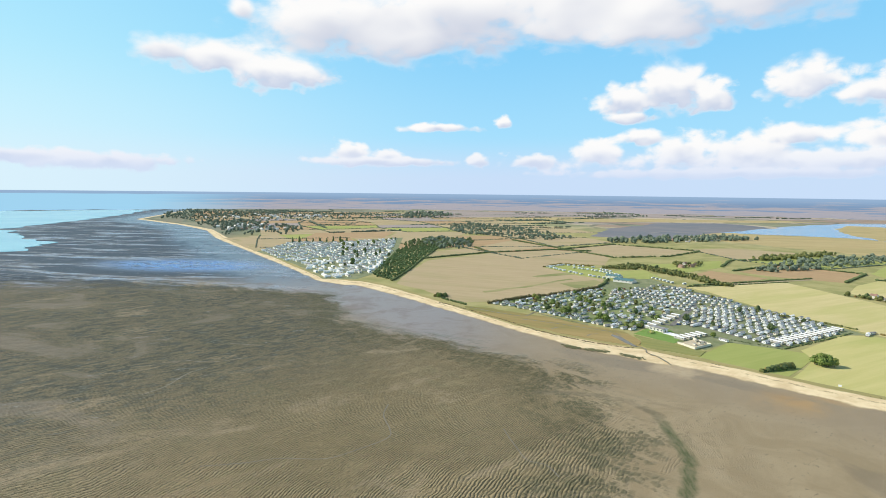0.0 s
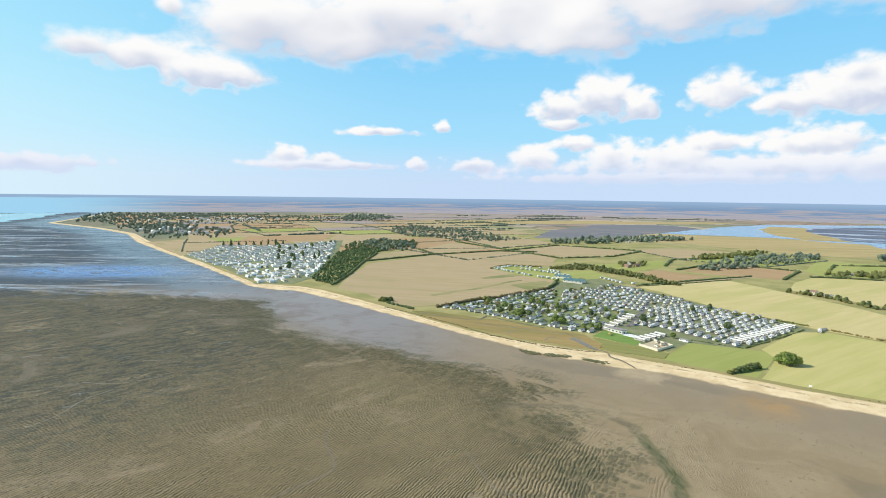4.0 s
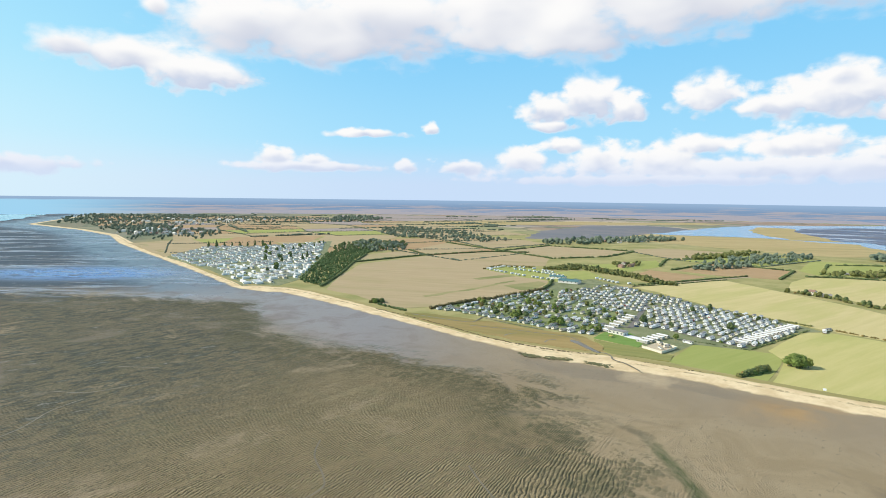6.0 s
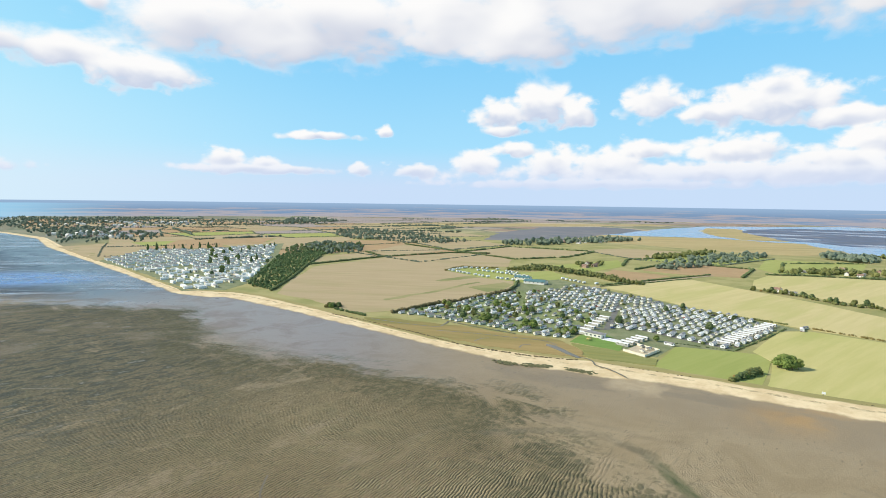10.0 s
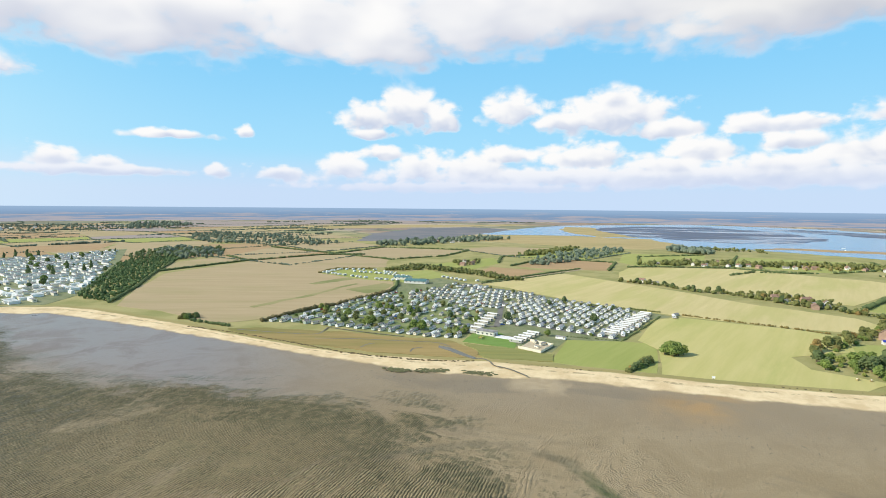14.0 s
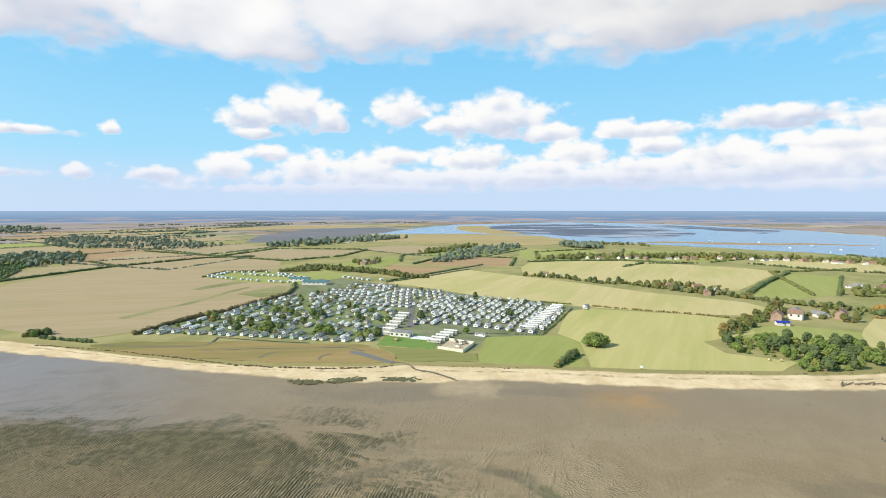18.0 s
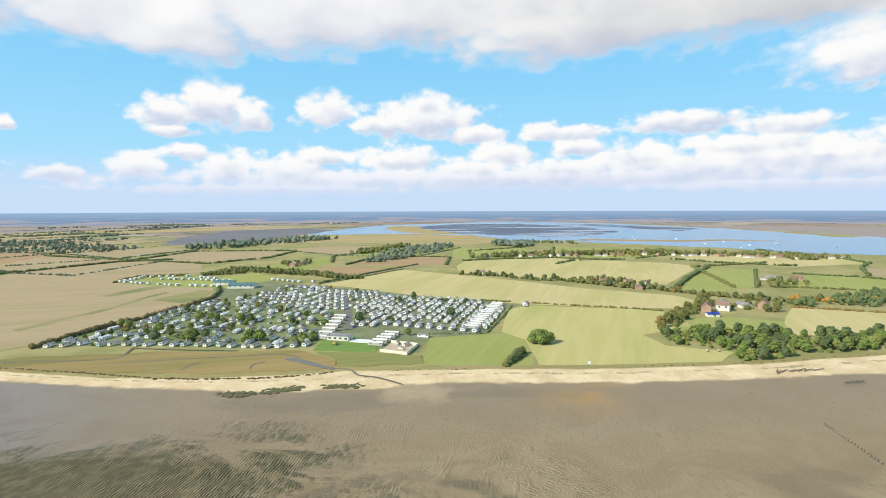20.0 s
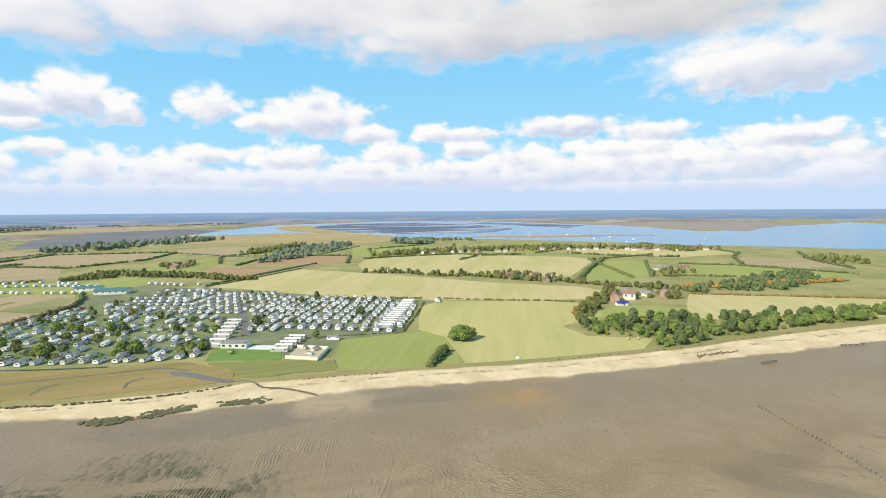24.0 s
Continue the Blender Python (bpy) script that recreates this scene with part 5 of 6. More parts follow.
for line, gap in (([(600, 775), (700, 905), (860, 905)], 5), ([(740, 715), (830, 800), (900, 860)], 5), ([(820, 600), (960, 605), (1045, 700)], 5), ([(890, 380), (850, 470), (850, 560)], 5), ([(1010, 330), (1120, 420), (1165, 560)], 6),
                  ([(830, 280), (941, 320), (1020, 330)], 5), ([(855, 160), (960, 222), (1100, 260)], 5), ([(380, 860), (430, 960), (560, 1010)], 5), ([(640, 620), (700, 640), (790, 600)], 6), ([(215, 960), (330, 1005), (425, 1120)], 5), ([(120, 1090), (260, 1245), (430, 1130)], 5)):
    hedge(line, 3.2, 4.5, LEAF_DARK, "dark hedge between far meadows", gap, 0.12)
for poly, count, size in (([(620, 340), (700, 330), (720, 300), (640, 290)], 26, 3.6), ([(500, 390), (545, 380), (560, 460), (515, 480)], 40, 3.4), ([(980, 420), (1060, 480), (1130, 400), (1080, 370)], 70, 3.6), ([(780, 640), (880, 700), (950, 640), (860, 600)], 26, 3.6),
                          ([(900, 200), (1000, 240), (1020, 180), (930, 150)], 40, 4.5), ([(1030, 900), (1080, 960), (1000, 1060), (970, 1000)], 40, 4.0), ([(300, 830), (350, 860), (370, 900), (300, 890)], 30, 3.4), ([(640, 740), (780, 770), (760, 820), (640, 800)], 36, 3.4)):
    far_wood(poly, count, LEAF, "scattered garden trees round far houses", size)
r_wide = random.Random(14)
for k in range(70):
    x, y = r_wide.uniform(-1500, 1400), r_wide.uniform(1250, 3200)
    if math.hypot(x, y) > 3350 or x > 250 and y < 2750 or x < -0.62 * y + 250:
        continue
    turn, long = 0.53 + r_wide.choice((0, 0, 1.571)) + r_wide.uniform(-0.2, 0.2), r_wide.uniform(120, 420)
    hedge([(x, y), (x + math.cos(turn) * long, y + math.sin(turn) * long)], r_wide.uniform(3.5, 7.0), 7.0, HAZY_LEAF, "dark line of trees far inland", 7.0, 0.25)
hedge([(594, 330), (760, 470), (905, 430)], 3.0, 4.0, LEAF, "tall hedge climbing between meadows", 3.0, 0.12)
hedge([(560, 262), (585, 228), (640, 196), (700, 158)], 5.0, 6.0, AUTUMN_LEAF, "orange and rust coloured hedge trees", 3.4, 0.1)
r_far = random.Random(5)
for (i, j), quad in CELLS.items():
    for a, b in ((0, 1), (0, 3)):
        if r_far.random() < 0.8:
            hedge([tuple(quad[a]), tuple(quad[b])], r_far.uniform(1.5, 3.0), 3.0, HAZY_LEAF, "dark field hedge far inland", 5.0, 0.15)

rng.seed(11)
# ---------------------------------------------------------------- caravans
def gable(bm, length, wide, z0, rise, over=0.15, thick=0.12):
    """A low pitched roof with its own thickness."""
    x, y = length / 2 + over, wide / 2 + over
    top = [(-x, -y, z0), (-x, 0, z0 + rise), (-x, y, z0), (x, -y, z0), (x, 0, z0 + rise), (x, y, z0)]
    vs = [bm.verts.new(v) for v in top] + [bm.verts.new((a, b, c - thick)) for a, b, c in top]
    for f in ((0, 3, 4, 1), (1, 4, 5, 2), (6, 7, 10, 9), (7, 8, 11, 10), (0, 1, 7, 6), (1, 2, 8, 7), (3, 9, 10, 4), (4, 10, 11, 5), (0, 6, 9, 3), (2, 5, 11, 8)):
        bm.faces.new([vs[i] for i in f])
    bmesh.ops.recalc_face_normals(bm, faces=bm.faces)
    return bm


def shell(length, wide, z0, z1, rise):
    """Walls of a cabin with gabled ends."""
    bm = bmesh.new()
    x, y = length / 2, wide / 2
    ring = [(-x, -y), (x, -y), (x, y), (-x, y)]
    lo = [bm.verts.new((a, b, z0)) for a, b in ring]
    hi = [bm.verts.new((a, b, z1)) for a, b in ring]
    peak = [bm.verts.new((-x, 0, z1 + rise)), bm.verts.new((x, 0, z1 + rise))]
    bm.faces.new(lo[::-1])
    bm.faces.new((lo[0], lo[1], hi[1], hi[0]))
    bm.faces.new((lo[2], lo[3], hi[3], hi[2]))
    bm.faces.new((lo[1], lo[2], hi[2], peak[1], hi[1]))
    bm.faces.new((lo[3], lo[0], hi[0], peak[0], hi[3]))
    bm.faces.new((hi[0], hi[1], peak[1], peak[0]))
    bm.faces.new((hi[2], hi[3], peak[0], peak[1]))
    bmesh.ops.recalc_face_normals(bm, faces=bm.faces)
    return bm


def make_caravan(name, length, wide, wall, roof, label, windows=2, deck=False, rise=0.75, high=2.45):
    ob = tagged(new(name), label, "caravan")
    part("skirting", boxed(-length / 2 + 0.1, length / 2 - 0.1, -wide / 2 + 0.1, wide / 2 - 0.1, 0.0, 0.4), SKIRT, ob)
    part("body", shell(length, wide, 0.35, high, rise), wall, ob)
    part("roof", gable(bmesh.new(), length, wide, high + 0.03, rise + 0.02), roof, ob)
    # the bow windows of the front and a row along each side
    part("window", boxed(-length / 2 - 0.05, -length / 2 + 0.02, -wide * 0.22, wide * 0.22, 1.6, 2.2), GLASS, ob)
    for s in (-1, 1):
        for k in range(windows):
            x = -length * 0.36 + k * length * 0.66 / max(windows - 1, 1)
            part("window", boxed(x - 0.6, x + 0.6, s * wide / 2 - 0.03, s * wide / 2 + 0.03, 1.5, 2.35), GLASS, ob)
    part("door", boxed(length * 0.12 - 0.4, length * 0.12 + 0.4, -wide / 2 - 0.05, -wide / 2 + 0.02, 0.55, 2.5), RENDERED, ob)
    if deck:
        bm = boxed(-length / 2 - 2.2, -length / 2 - 0.05, -wide / 2, wide / 2, 0.35, 0.55)
        for y in (-wide / 2, wide / 2 - 0.08):
            box(bm, -length / 2 - 2.2, -length / 2 - 0.1, y, y + 0.08, 0.55, 1.5)
        part("deck", bm, TIMBER, ob)
    return ob


def make_tourer(name, label):
    ob = tagged(new(name), label, "caravan")
    bm = boxed(-2.8, 2.8, -1.15, 1.15, 0.4, 2.6, bevel=0.3)
    part("body", bm, WHITE, ob, smooth=False)
    for s in (-1, 1):
        part("window", boxed(-1.8, 1.6, s * 1.15 - 0.02, s * 1.15 + 0.02, 1.5, 2.1), GLASS, ob)
        bm = bmesh.new()
        bmesh.ops.create_cone(bm, cap_ends=True, segments=10, radius1=0.35, radius2=0.35, depth=0.2, matrix=Matrix.Translation((0, s * 1.0, 0.35)) @ Matrix.Rotation(1.5708, 4, "X"))
        part("wheel", bm, TYRE, ob)
    part("drawbar", boxed(-4.0, -2.7, -0.12, 0.12, 0.4, 0.55), SKIRT, ob)
    return ob


def make_car(name, paint, label):
    ob = tagged(new(name), label, "car")
    bm = boxed(-2.1, 2.1, -0.85, 0.85, 0.3, 0.9, bevel=0.12)
    part("body", bm, paint, ob)
    bm = bmesh.new()
    base = [(-1.5, -0.78, 0.9), (1.1, -0.78, 0.9), (1.1, 0.78, 0.9), (-1.5, 0.78, 0.9)]
    topp = [(-1.1, -0.62, 1.45), (0.5, -0.62, 1.45), (0.5, 0.62, 1.45), (-1.1, 0.62, 1.45)]
    lo, hi = [bm.verts.new(v) for v in base], [bm.verts.new(v) for v in topp]
    for k in range(4):
        bm.faces.new((lo[k], lo[(k + 1) % 4], hi[(k + 1) % 4], hi[k]))
    part("glazing", bm, GLASS, ob)
    part("roof", boxed(-1.1, 0.5, -0.62, 0.62, 1.44, 1.5), paint, ob)
    for x in (-1.3, 1.3):
        for y in (-0.8, 0.8):
            bm = bmesh.new()
            bmesh.ops.create_cone(bm, cap_ends=True, segments=10, radius1=0.32, radius2=0.32, depth=0.2, matrix=Matrix.Translation((x, y, 0.32)) @ Matrix.Rotation(1.5708, 4, "X"))
            part("wheel", bm, TYRE, ob)
    return ob


LODGE = make_caravan("holiday_lodge", 11.5, 4.3, SHADED_LODGE_WALL, ROOF_PALE, "long holiday lodge with a white roof and beige walls", 2, False, 0.6, 2.7)
STATICS = [make_caravan("static_caravan", 8.8, 3.3, WHITE, ROOF_GREY, "white static caravan with a grey roof"),
           make_caravan("static_caravan", 8.2, 3.1, CREAM, ROOF_GREY, "cream static caravan with a grey roof"),
           make_caravan("static_caravan", 8.2, 3.1, SAGE, ROOF_GREY, "sage green static caravan with a grey roof"),
           make_caravan("static_caravan", 9.2, 3.5, WHITE, ROOF_PALE, "white static caravan with a timber deck", 2, True)]

EAST_HOME = make_caravan("static_caravan", 8.6, 4.0, WHITE, ROOF_MID, "broad white holiday home with a silver grey roof", 2, False, 1.0, 2.5)


def make_far_caravan(name, wall, roof, label):
    ob = tagged(new(name), label, "caravan")
    part("body", shell(9.5, 3.7, 0.0, 2.8, 0.45), wall, ob)
    part("roof", gable(bmesh.new(), 9.5, 3.7, 2.83, 0.47), roof, ob)
    part("window", boxed(-4.8, -4.72, -1.0, 1.0, 1.5, 2.3), GLASS, ob)
    return ob


FAR_STATIC = [make_far_caravan("mobile_home", WHITE, ROOF_PALE, "white mobile home of the far park"),
              make_far_caravan("mobile_home", CREAM, ROOF_GREY, "cream mobile home with a grey roof")]
TOURER = make_tourer("touring_caravan", "small white touring caravan on the grass pitches")
CARS = [make_car("car", CAR_WHITE, "white car parked beside caravans"), make_car("car", CAR_RED, "red car parked beside caravans"),
        make_car("car", CAR_DARK, "dark car parked beside caravans"), make_car("car", CAR_BLUE, "blue car parked beside caravans")]
PLACED = []
U, V = Vector((0.783, 0.622)), Vector((-0.622, 0.783))
ANGLE_U, ANGLE_V = math.atan2(U.y, U.x), math.atan2(V.y, V.x)


HOME_SIZE = (0.84, 0.84, 0.8)


def stand(model, x, y, angle, group, z=0.08, size=(1, 1, 1)):
    m = Matrix.Translation((x, y, z)) @ Matrix.Rotation(angle, 4, "Z")
    if model.name not in USED:
        USED[model.name] = True
        model.matrix_basis = m
        ob = model
    else:
        ob = copy_thing(model, m)
    PLACED.append((x, y))
    tagged(ob, group=group)
    ob.scale = size
    return ob


def clear(x, y, gap):
    return all((x - a) ** 2 + (y - b) ** 2 > gap * gap for a, b in PLACED)


def block(poly, start, du, dv, angle, models, group, fill=1.0, wobble=0.8, swing=0.05, gap=6.5, keep_out=()):
    """Rows of caravans on the grid of the park, inside a plot."""
    for i in range(-14, 24):
        for j in range(-22, 30):
            p = Vector(start) + U * (i * du) + V * (j * dv) + Vector((rng.uniform(-wobble, wobble), rng.uniform(-wobble, wobble)))
            if rng.random() > fill or not inside(p, poly) or any(inside(p, k) for k in keep_out) or not clear(p.x, p.y, gap):
                continue
            stand(rng.choice(models), p.x, p.y, angle + rng.uniform(-swing, swing), group, size=HOME_SIZE)


# Six white lodges behind the lawn and five by the yard.
for k in range(5):
    stand(LODGE, 168.5 + 0.8 + U.x * 7.4 * k, 349.5 + U.y * 7.4 * k, ANGLE_V, "row of white lodges", size=HOME_SIZE)
for k in range(7):
    stand(LODGE, 150 + U.x * 9.5 * k * 0.92, 386 + 9.5 * k, ANGLE_V, "long row of white lodges", size=HOME_SIZE)
EAST_PLOT = [(180, 412), (186, 397), (204, 397), (243, 333), (318, 391), (330, 435), (296, 495), (268, 514), (214, 470), (196, 425)]
TOP_PLOT = [(214, 472), (268, 514), (292, 504), (264, 574), (244, 624), (224, 640), (180, 604), (166, 545), (190, 480)]
WEST_PLOT = [(4, 470), (62, 434), (112, 389), (138, 376), (150, 394), (196, 462), (166, 543), (178, 602), (140, 600), (100, 560), (62, 526), (28, 498)]
LAWN_PLOT = [(128, 360), (158, 396), (186, 384), (205, 350), (160, 330)]
for x, y, a in along([(240.5, 339), (199, 405)], 8.6):
    stand(EAST_HOME, x + 3.0, y + 2.4, ANGLE_U + rng.uniform(-0.03, 0.03), "front row of the eastern park", size=HOME_SIZE)
for x, y, a in along([(252, 346), (334, 408)], 7.6):
    stand(LODGE, x - 3.5, y + 4.5, ANGLE_V + rng.uniform(-0.03, 0.03), "edge row of the eastern park", size=HOME_SIZE)
block(EAST_PLOT, (252, 352), 12.6, 8.2, ANGLE_U + 0.14, [STATICS[0], EAST_HOME, STATICS[3], EAST_HOME, STATICS[1], EAST_HOME], "close rows of the eastern park", 0.95, 1.0, 0.08, 6.4, [LAWN_PLOT])
block(TOP_PLOT, (222, 560), 15.5, 7.4, ANGLE_U, [STATICS[0], STATICS[0], STATICS[3], STATICS[1]], "rows of the northern park", 0.9, 0.7, 0.04, 6.0)
block(WEST_PLOT, (70, 470), 13.0, 8.4, ANGLE_U + 0.12, [STATICS[0], STATICS[1], STATICS[3], STATICS[0], STATICS[2]], "older caravans among trees", 0.66, 2.0, 0.22, 6.0, [LAWN_PLOT])
for x, y, a in along([(6, 467), (32, 452), (64, 427), (94, 401), (116, 381), (136, 372)], 7.6):
    if clear(x, y + 2, 5.5):
        stand(rng.choice([STATICS[0], STATICS[1], STATICS[2]]), x + rng.uniform(-1, 1), y + 3 + rng.uniform(-1, 1), ANGLE_U + rng.uniform(-0.2, 0.2), "front row facing the marsh", size=HOME_SIZE)
for line in ([(80, 792), (108, 824), (152, 806), (178, 752)], [(84, 782), (122, 722), (164, 676)], [(110, 800), (150, 766), (186, 715)], [(228, 700), (244, 660), (262, 652)]):
    for x, y, a in along(line, 8.5):
        if rng.random() < 0.85 and clear(x, y, 5):
            stand(TOURER, x + rng.uniform(-1, 1), y + rng.uniform(-1, 1), rng.uniform(0.3, 1.0), "touring caravans on the pitches", 0.22)
WEST_PARK = [(-492, 912), (-512, 1110), (-407, 1140), (-290, 1270), (-206, 820), (-194, 680), (-206, 622), (-246, 610), (-338, 738)]
near_spots, far_spots = [], []
for i in range(-24, 44):
    for j in range(-24, 44):
        p = Vector((-300, 800)) + U * (i * 14.5) + V * (j * 9.5) + Vector((rng.uniform(-2, 2), rng.uniform(-2, 2)))
        if inside(p, WEST_PARK) and rng.random() < 0.66:
            (near_spots if p.y < 800 else far_spots).append((p.x, p.y, ANGLE_U + rng.choice((0, 0, 1.57)) + rng.uniform(-0.1, 0.1)))
for x, y, a in near_spots[:150]:
    stand(rng.choice(FAR_STATIC + FAR_STATIC[:1]), x, y, a, "mobile homes of the far park", 0.2)


def joined_homes(spots, label):
    """Rows too far off to tell apart, as one body."""
    bm = bmesh.new()
    for x, y, a in spots:
        m = Matrix.Translation((x, y, 0.2)) @ Matrix.Rotation(a, 4, "Z")
        old = set(bm.verts)
        box(bm, -4.8, 4.8, -1.9, 1.9, 0.0, 2.75)
        walls = set(bm.faces)
        gable(bm, 9.6, 3.8, 2.8, 0.5)
        for f in bm.faces:
            if f not in walls:
                f.material_index = 1
        bmesh.ops.transform(bm, matrix=m, verts=[v for v in bm.verts if v not in old])
    ob = part("mobile_homes", bm, WHITE)
    ob.data.materials.append(ROOF_GREY)
    return tagged(ob, label, "caravans", kind="stuff")


far_spots += near_spots[150:]
for k in range(0, len(far_spots), 60):
    joined_homes(far_spots[k:k + 60], "crowded white mobile homes of the far park")
for k in range(46):
    for _ in range(30):
        p = Vector((rng.uniform(10, 320), rng.uniform(345, 620)))
        if (inside(p, WEST_PLOT) or inside(p, TOP_PLOT) or inside(p, EAST_PLOT)) and clear(p.x, p.y, 5.2):
            stand(rng.choice(CARS), p.x, p.y, rng.uniform(0, 6.28), "cars parked in the caravan park")
            break


def clear_tree(poly, count, models, low, high, gap=5.0):
    xs, ys = [p[0] for p in poly], [p[1] for p in poly]
    done = 0
    for _ in range(count * 40):
        p = (rng.uniform(min(xs), max(xs)), rng.uniform(min(ys), max(ys)))
        if done < count and inside(p, poly) and clear(p[0], p[1], gap):
            plant(rng.choice(models), p[0], p[1], rng.uniform(low, high))
            PLACED.append(p)
            done += 1


for x, y, k in ((77, 432, 1.0), (82, 437, 0.9), (88, 433, 0.8), (110, 410, 1.0), (115, 405, 0.9), (60, 445, 0.8), (122, 470, 0.9), (128, 466, 0.8), (100, 500, 0.9), (150, 440, 0.8)):
    plant(OAKS[0] if k > 0.85 else OAKS[2], x, y, k)
    PLACED.append((x, y))
clear_tree(WEST_PLOT, 105, [OAKS[0], OAKS[1], SCRUB[0], SCRUB[1], SCRUB[2], SCRUB[1]], 0.45, 0.85, 3.8)
clear_tree(TOP_PLOT, 14, [OAKS[1], SCRUB[0]], 0.45, 0.7, 4.6)
clear_tree(EAST_PLOT, 16, [OAKS[2], SCRUB[1], SCRUB[0]], 0.35, 0.7, 4.4)
for x, y, k in ((194, 418, 0.95), (200, 360, 0.6), (263, 471, 0.7), (308, 432, 0.65), (261, 392, 0.8), (266, 396, 0.6)):
    plant(OAKS[0] if k < 0.65 else OAKS[2], x, y, k)
clear_tree([(-310, 880), (-250, 700), (-206, 820), (-280, 1250), (-400, 1130)], 26, [OAKS[2], POPLARS[0], OAKS[0]], 0.7, 1.1, 3.0)
clear_tree(WEST_PARK, 12, [OAKS[2], SCRUB[2]], 0.5, 0.8, 3.0)
for x, y, a in along([(-500, 1090), (-440, 1125), (-380, 1150)], 16):
    plant(POPLARS[0], x, y, rng.uniform(0.8, 1.1))
wood([(132, 372), (150, 392), (146, 402), (128, 384)], 9, [OAKS[1], OAKS[0], SCRUB[0]], 0.55, 0.8)


# ---------------------------------------------------------------- houses and other buildings
def make_house(name, length, wide, high, rise, wall, roof, label, category="house", chimney=True, windows=2):
    ob = tagged(new(name), label, category)
    part("wall", shell(length, wide, 0, high, rise), wall, ob)
    top = part("roof", gable(bmesh.new(), length, wide, high + 0.05, rise + 0.05, 0.4, 0.2), roof, ob)
    if chimney:
        part("chimney", boxed(length * 0.3, length * 0.3 + 0.8, -0.4, 0.4, high + rise * 0.6, high + rise + 1.1), BRICK, top)
    for s in (-1, 1):
        for k in range(windows):
            x = (k - (windows - 1) / 2) * length / windows
            part("window", boxed(x - 0.7, x + 0.7, s * wide / 2 - 0.05, s * wide / 2 + 0.05, high * 0.55, high * 0.85), GLASS, ob)
    part("door", boxed(-0.5 + length * 0.12, 0.5 + length * 0.12, -wide / 2 - 0.06, -wide / 2 + 0.05, 0, 2.1), TIMBER, ob)
    return ob


HOUSES = [make_house("house", 10, 7, 4.8, 3.0, RENDERED, ROOF_TILE, "white rendered house with a red tiled roof"),
          make_house("house", 12, 7.5, 4.8, 3.0, BRICK, ROOF_TILE, "red brick house with a tiled roof"),
          make_house("bungalow", 12, 8, 2.6, 2.2, RENDERED, ROOF_GREY, "pale bungalow with a grey roof")]
for poly, count in (([(600, 770), (720, 740), (880, 670), (1000, 520), (1010, 480), (985, 470), (880, 620), (720, 700)], 26), ([(640, 790), (760, 820), (780, 760), (660, 740)], 6),
                    ([(985, 470), (1060, 470), (1120, 400), (1080, 380), (1010, 420)], 14), ([(500, 385), (520, 470), (545, 455), (535, 375)], 8), ([(455, 595), (478, 560), (484, 575), (468, 605)], 3),
                    ([(690, 350), (720, 350), (730, 310), (700, 305)], 4), ([(300, 830), (340, 850), (360, 890), (310, 880)], 5), ([(440, 1350), (620, 1450), (560, 1520), (400, 1430)], 16),
                    ([(-1000, 1560), (-760, 1330), (-680, 1500), (-900, 1750)], 26), ([(-1350, 2050), (-900, 1950), (-800, 2500), (-1300, 2500)], 24)):
    xs, ys = [p[0] for p in poly], [p[1] for p in poly]
    done = 0
    for _ in range(count * 60):
        p = (rng.uniform(min(xs), max(xs)), rng.uniform(min(ys), max(ys)))
        if done < count and inside(p, poly) and clear(p[0], p[1], 13):
            ob = stand(rng.choice(HOUSES), p[0], p[1], rng.uniform(0, 6.28), "houses of the village", 0.1)
            ob.scale = (0.8, 0.8, 0.72)
            done += 1
# The farm behind the coastal wood.
for x, y, a, model in ((441, 281, 0.4, HOUSES[1]), (458, 276, 1.9, HOUSES[0]), (492, 259, 0.3, HOUSES[1]), (485, 272, 1.2, HOUSES[2])):
    stand(model, x, y, a, "farm buildings", 0.1)
barn = make_house("barn", 20, 10, 4.0, 2.6, TIMBER, ROOF_GREY, "long timber barn with a pale roof", "barn", False, 2)
barn.matrix_basis = Matrix.Translation((470, 282, 0.1)) @ Matrix.Rotation(0.5, 4, "Z")
shed = make_house("shed", 9, 5, 2.4, 1.0, RENDERED, BLUE_ROOF, "small shed under a blue tarpaulin", "shed", False, 1)
shed.matrix_basis = Matrix.Translation((425, 268, 0.1)) @ Matrix.Rotation(-0.7, 4, "Z")
# The club house of the park.
club = make_house("club_house", 28, 15, 3.4, 2.0, RENDERED, TEAL_ROOF, "large club house with a teal sheet roof", "building", False, 5)
club.matrix_basis = Matrix.Translation((180, 660, 0.1)) @ Matrix.Rotation(ANGLE_V + 0.3, 4, "Z")
club2 = make_house("club_house", 22, 12, 3.2, 1.4, RENDERED, TEAL_ROOF, "lower wing of the club house with a teal roof", "building", False, 4)
club2.matrix_basis = Matrix.Translation((172, 700, 0.1)) @ Matrix.Rotation(ANGLE_V + 0.3, 4, "Z")

def joined_houses(poly, count, label):
    bm = bmesh.new()
    xs, ys = [p[0] for p in poly], [p[1] for p in poly]
    done = 0
    while done < count:
        p = (rng.uniform(min(xs), max(xs)), rng.uniform(min(ys), max(ys)))
        if inside(p, poly):
            old = set(bm.verts)
            box(bm, -6, 6, -4, 4, 0, 5)
            gable(bm, 12, 8, 5, 3)
            bmesh.ops.transform(bm, matrix=Matrix.Translation((p[0], p[1], 0)) @ Matrix.Rotation(rng.uniform(0, 6.28), 4, "Z"), verts=[v for v in bm.verts if v not in old])
            done += 1
    return tagged(part("far_houses", bm, RENDERED), label, "houses", kind="stuff")


